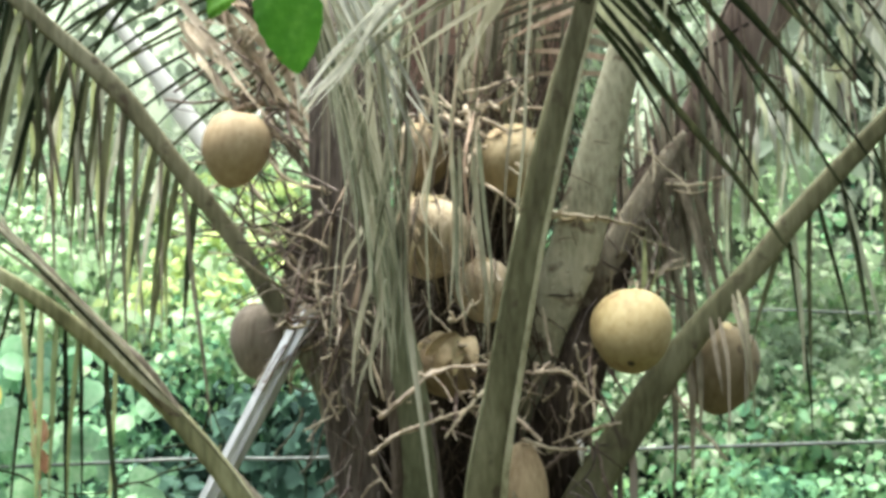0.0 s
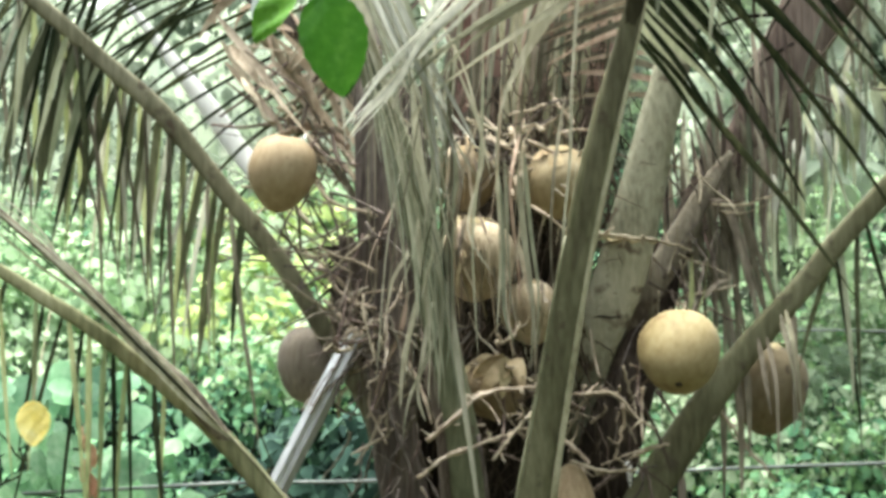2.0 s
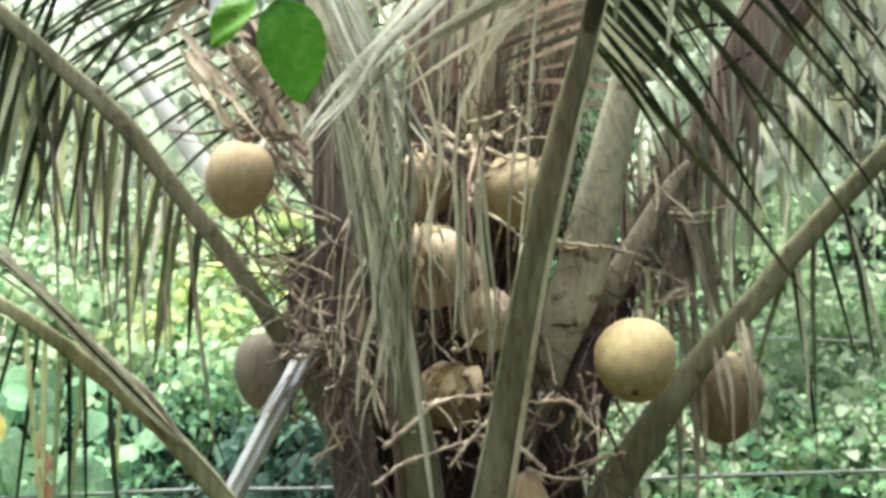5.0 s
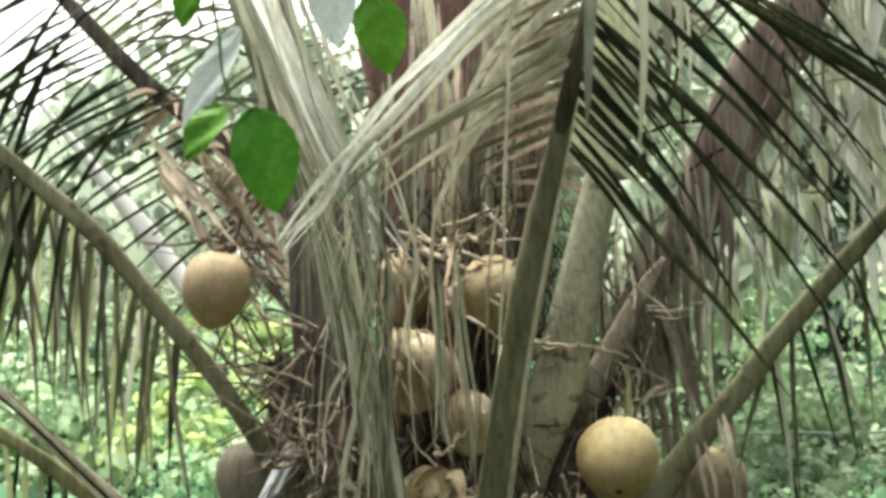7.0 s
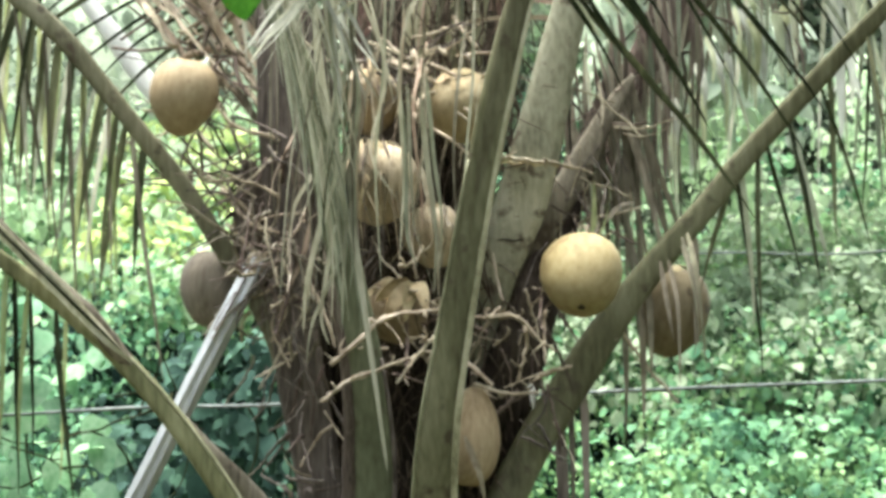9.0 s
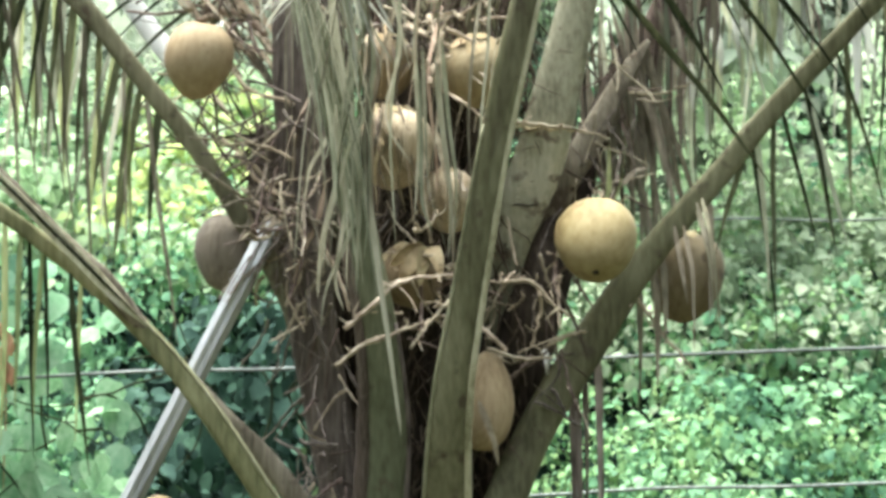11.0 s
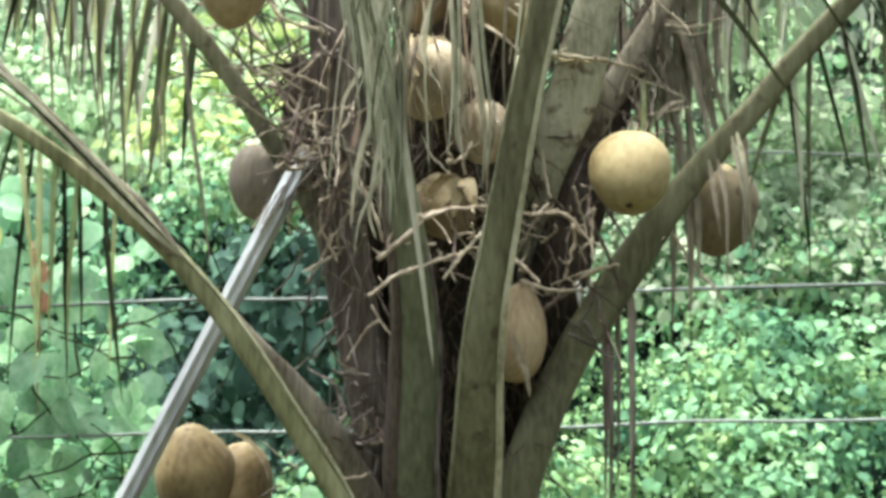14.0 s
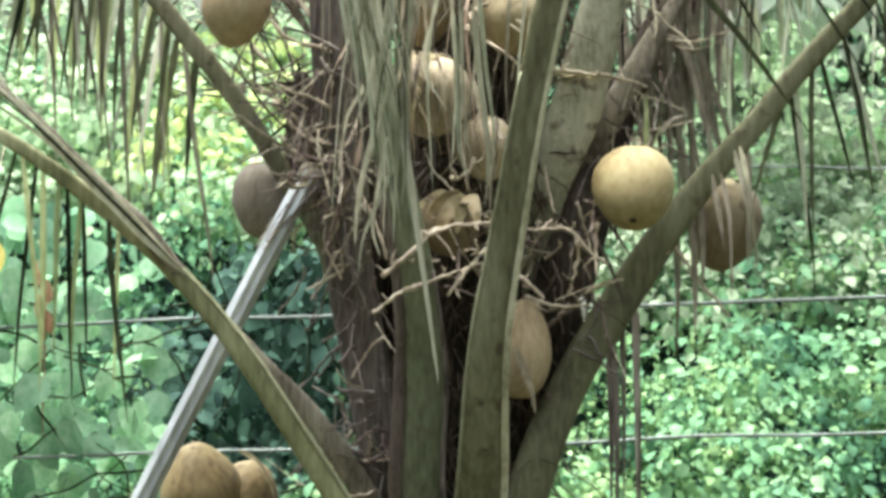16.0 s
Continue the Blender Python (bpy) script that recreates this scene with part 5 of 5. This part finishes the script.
hedge("hedge_small_leaves", HEDGE_LIGHT, "small soft yellow-green leaves filling the hedge", 17000, (0.3, 2.4), (1.72, 1.98), (0.05, 1.15), 0.024, 47, slope=1.4, clump=0.14, full=60)
hedge("hedge_inner_leaves", SHADE, "leaves darkened for shade deep inside the hedge", 12000, (-3.2, 3.2), (1.95, 2.2), (0.05, 1.15), 0.045, 30, slope=1.4, keep=lambda c, rng: not (-0.75 < c[0] < -0.2 and 0.45 < c[2] < 0.95 and rng.random() < 0.6))
hedge("tall_hedge_leaves", HEDGE_PALE, "loose green shoots on top of the hedge", 27000, (0.1, 2.5), (3.4, 4.4), (0.9, 3.7), 0.055, 35, keep=thin_top, slope=0.3)
hedge("tall_hedge_inner_leaves", SHADE, "leaves darkened for shade deep inside the tall hedge", 2600, (0.2, 2.6), (4.7, 5.2), (0.7, 3.4), 0.10, 41, slope=0.2, clump=0.25)
hedge("hedge_top_leaves", HEDGE_TOP, "hedge-top leaves with haze and brightness put in their colour", 9500, (0.2, 2.4), (1.5, 1.85), (0.8, 1.4), 0.034, 39, slope=1.4, clump=0.13, keep=lambda c, rng: bulge(c) > -0.3)
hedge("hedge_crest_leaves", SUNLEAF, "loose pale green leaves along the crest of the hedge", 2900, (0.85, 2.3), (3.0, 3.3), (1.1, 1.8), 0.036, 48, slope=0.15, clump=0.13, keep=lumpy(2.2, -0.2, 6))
hedge("hedge_top_shoots", SUNLEAF, "pale shoots above the hedge, coloured as if sunlit", 4600, (0.1, 1.6), (3.6, 4.4), (1.5, 2.9), 0.05, 40, slope=0.3)
hedge("hedge_broad_leaves", FAR_LEAF, "broad leaves coloured pale green as if sunlit", 2400, (0.74, 1.32), (2.9, 3.3), (1.75, 2.75), 0.062, 46, clump=0.11, full=14, keep=lumpy(3.0, -0.25, 5))
hedge("tall_hedge_shoots", HEDGE_PALE, "thin grey-green shoots rising from the hedge", 6000, (-2.6, 0.2), (3.3, 4.3), (1.6, 2.7), 0.055, 36, keep=lumpy(1.6, -0.12, 2), slope=0.2)
hedge("hedge_sunlit_leaves", SUNLEAF, "leaves coloured bright yellow-green as if sunlit", 10500, (-2.2, -0.3), (1.45, 1.7), (1.12, 1.7), 0.042, 37, slope=1.4, keep=lumpy(2.5, -0.15, 3))
hedge("hedge_yellow_leaves", SUN_YELLOW, "leaves coloured yellow as if sunlit, behind the leaf stalk", 1500, (-0.95, -0.45), (1.42, 1.6), (1.27, 1.65), 0.04, 42, slope=1.4, clump=0.12)
hedge("shaded_leaves", SHADE, "leaves darkened for shade in the hollow of the hedge", 1900, (-0.85, 0.0), (1.9, 2.3), (0.15, 1.05), 0.055, 38, slope=0.3)


def climber():
    rng = np.random.default_rng(33)
    thing = tagged(new("climber"), "broad-leaved pale green climber on the wire fence", "climber")
    blades = []
    for k in range(14):
        v, f = leaf_shape((0, 0, 0), (0, -0.25, -1), (0, -1, 0.25), 1.0, rng.uniform(0.72, 0.98), rng, 0.8)
        blades.append(mesh("leaf", v, f, CLIMBER_LEAF))
    heap, near = Heap(), 0
    for _ in range(1500):
        c = np.array((rng.uniform(-2.6, -0.3), rng.uniform(1.3, 1.6), rng.uniform(0.05, 1.25)))
        if abs(c[0] + 0.36) < 0.27 and c[2] > 0.42 and rng.random() < 0.96:
            continue
        if -0.74 < c[0] < -0.3 and c[2] > 0.5 and rng.random() < 0.94:
            continue
        if c[2] > 0.85 and c[0] > -0.95 and rng.random() < 0.6 or c[0] > -0.98 and c[2] > 0.35 and rng.random() < 0.5:
            continue
        k = rng.uniform(0.05, 0.12)
        if near < 300 and c[0] > -1.35 and 0.3 < c[2] < 1.1:
            ob = new("leaf", blades[near % 14])
            ob.parent = thing
            ob.matrix_world = pose(*c, *(rng.normal(size=3) * np.array((28, 30, 32)))) @ Matrix.Scale(k, 4)
            near += 1
        else:
            heap.add(*leaf_shape(c, unit(rng.normal(size=3) * 0.45 + (0, -0.3, -0.8)), unit(rng.normal(size=3) * 0.35 + (0, -0.8, 0.6)), k, k * rng.uniform(0.7, 0.95), rng, 0.8))
    tagged(part("leaf_mass", heap.verts, heap.faces, CLIMBER, thing), kind="stuff")
    stems = Heap()
    for _ in range(60):
        p = np.array((rng.uniform(-2.2, -0.2), rng.uniform(1.33, 1.45), rng.uniform(0.05, 1.0)))
        d = unit(np.array((rng.normal(), 0.05 * rng.normal(), rng.normal() * 0.7)))
        line = [p]
        for _ in range(6):
            line.append(line[-1] + d * rng.uniform(0.05, 0.1))
            d = unit(d + rng.normal(size=3) * np.array((0.5, 0.1, 0.5)))
        stems.add(*tube(spline(line, 3), np.linspace(0.004, 0.002, 19), 5))
    tagged(part("stem_mass", stems.verts, stems.faces, LEAF_DARK, thing, "thin dark climber stems"), kind="stuff")


climber()


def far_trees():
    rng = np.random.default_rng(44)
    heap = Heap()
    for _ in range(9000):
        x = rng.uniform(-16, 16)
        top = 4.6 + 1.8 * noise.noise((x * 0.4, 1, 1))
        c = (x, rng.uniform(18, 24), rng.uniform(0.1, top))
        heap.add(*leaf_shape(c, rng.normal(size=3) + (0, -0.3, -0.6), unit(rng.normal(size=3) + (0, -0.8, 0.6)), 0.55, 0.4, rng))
    tagged(part("far_trees", heap.verts, heap.faces, FAR_LEAF), "distant trees with haze put in their grey-green colour", "trees", kind="stuff")


far_trees()


def garden_trees():
    """Unseen trees added all round, open beyond the hedge, to block low sky."""
    rng = np.random.default_rng(45)
    heap = Heap()
    for _ in range(15000):
        a = rng.uniform(radians(150), radians(390))
        r = rng.uniform(10, 12)
        top = 8.5 + 2.0 * noise.noise((math.cos(a) * 3, math.sin(a) * 3, 1))
        c = (r * math.cos(a), -1 + r * math.sin(a), rng.uniform(0.1, top))
        heap.add(*leaf_shape(c, rng.normal(size=3) + (0, 0, -0.6), unit(rng.normal(size=3) + (-math.cos(a), -math.sin(a), 0.6)), 0.7, 0.5, rng))
    tagged(part("garden_trees", heap.verts, heap.faces, TREE), "unseen dark trees added to block low sky light", "trees", kind="stuff")


garden_trees()


# ---- vine leaves in front ----
def broad_leaf(name, base, way, normal, length, width, mat, parent=None, label=""):
    way = unit(way)
    side = unit(np.cross(normal, way))
    up = unit(np.cross(way, side))
    v, f = [], []
    n, m = 40, 12
    for i in range(n + 1):
        s = i / n
        w = width * 0.5 * (math.sin(math.pi * min(1, s ** 0.82)) ** 0.72 * (1 + 0.025 * math.sin(46 * s)) if s < 1 else 0) + 0.0008
        for j in range(m + 1):
            u = j / m * 2 - 1
            c = np.asarray(base) + way * length * s + side * w * u + up * (0.20 * w * abs(u) - 0.10 * length * s * s + 0.003 * math.sin(9 * s + 4 * u) + 0.0012 * math.sin(42 * (s - 0.3 * abs(u))))
            v.append(c)
    for i in range(n):
        for j in range(m):
            a = i * (m + 1) + j
            f.append((a, a + 1, a + m + 2, a + m + 1))
    return part(name, v, f, mat, parent, label)


def vine():
    thing = new("vine")
    tagged(thing, "leafy green vine hanging in front of the palm", "vine")
    line = [(0.44, -0.3, 2.75), (0.2, -0.55, 2.72), (-0.2, -0.85, 2.5), (-0.36, -0.9, 2.25), (-0.365, -0.9, 2.1), (-0.355, -0.9, 2.02), (-0.315, -0.9, 1.992)]
    twig(line, 0.003, 0.0018, thing, 40, "stem", VINE)
    broad_leaf("leaf", (-0.312, -0.9, 1.995), (0.20, -0.1, -1), (0.1, -1, 0.25), 0.185, 0.117, VINE, thing)
    broad_leaf("leaf", (-0.362, -0.9, 2.0), (-0.6, -0.1, -0.7), (-0.1, -0.8, 0.9), 0.115, 0.075, VINE, thing)
    broad_leaf("leaf", (-0.105, -0.95, 2.175), (0.2, -0.1, -0.9), (0.1, -1, 0.2), 0.14, 0.09, VINE, thing)
    broad_leaf("leaf", (-0.39, -0.9, 2.26), (-0.3, -0.1, -0.8), (-0.4, -0.8, 0.4), 0.13, 0.07, VINE, thing)
    broad_leaf("leaf", (-0.335, -0.85, 2.14), (-0.62, -0.1, -1.0), (-0.3, -1, 0.3), 0.21, 0.062, VINE_PALE, thing, "pale underside of a leaf")
    broad_leaf("leaf", (-0.17, -0.85, 2.26), (0.0, -0.1, -1), (-0.3, -1, 0.3), 0.16, 0.09, VINE_PALE, thing, "pale underside of a leaf")


vine()

def loose_leaves():
    thing = new("yellow_leaf")
    tagged(thing, "yellowed leaf dangling from a leaflet", "leaf")
    broad_leaf("blade", (-0.875, -0.55, 1.28), (0.0, -0.1, -1), (0.15, -1, 0.2), 0.085, 0.062, YELLOW, thing)
    twig([(-0.875, -0.55, 1.283), (-0.867, -0.5, 1.36), (-0.88, -0.3, 1.44)], 0.001, 0.001, thing, 60, "stem", TWIG)
    thing = new("red_leaf")
    tagged(thing, "withered red-brown leaf spray on the fence", "leaf")
    twig([(-1.06, 1.40, 1.20), (-1.047, 1.36, 1.08), (-1.046, 1.37, 0.90), (-1.06, 1.38, 0.64)], 0.003, 0.002, thing, 61, "stem", RED)
    for k, z in enumerate((1.14, 1.09, 1.05, 1.01)):
        broad_leaf("blade", (-1.045, 1.35, z - 0.03), (0.3 if k % 2 else -0.2, -0.2, -1), (0.2, -1, 0.2), 0.07, 0.03, RED, thing)


loose_leaves()
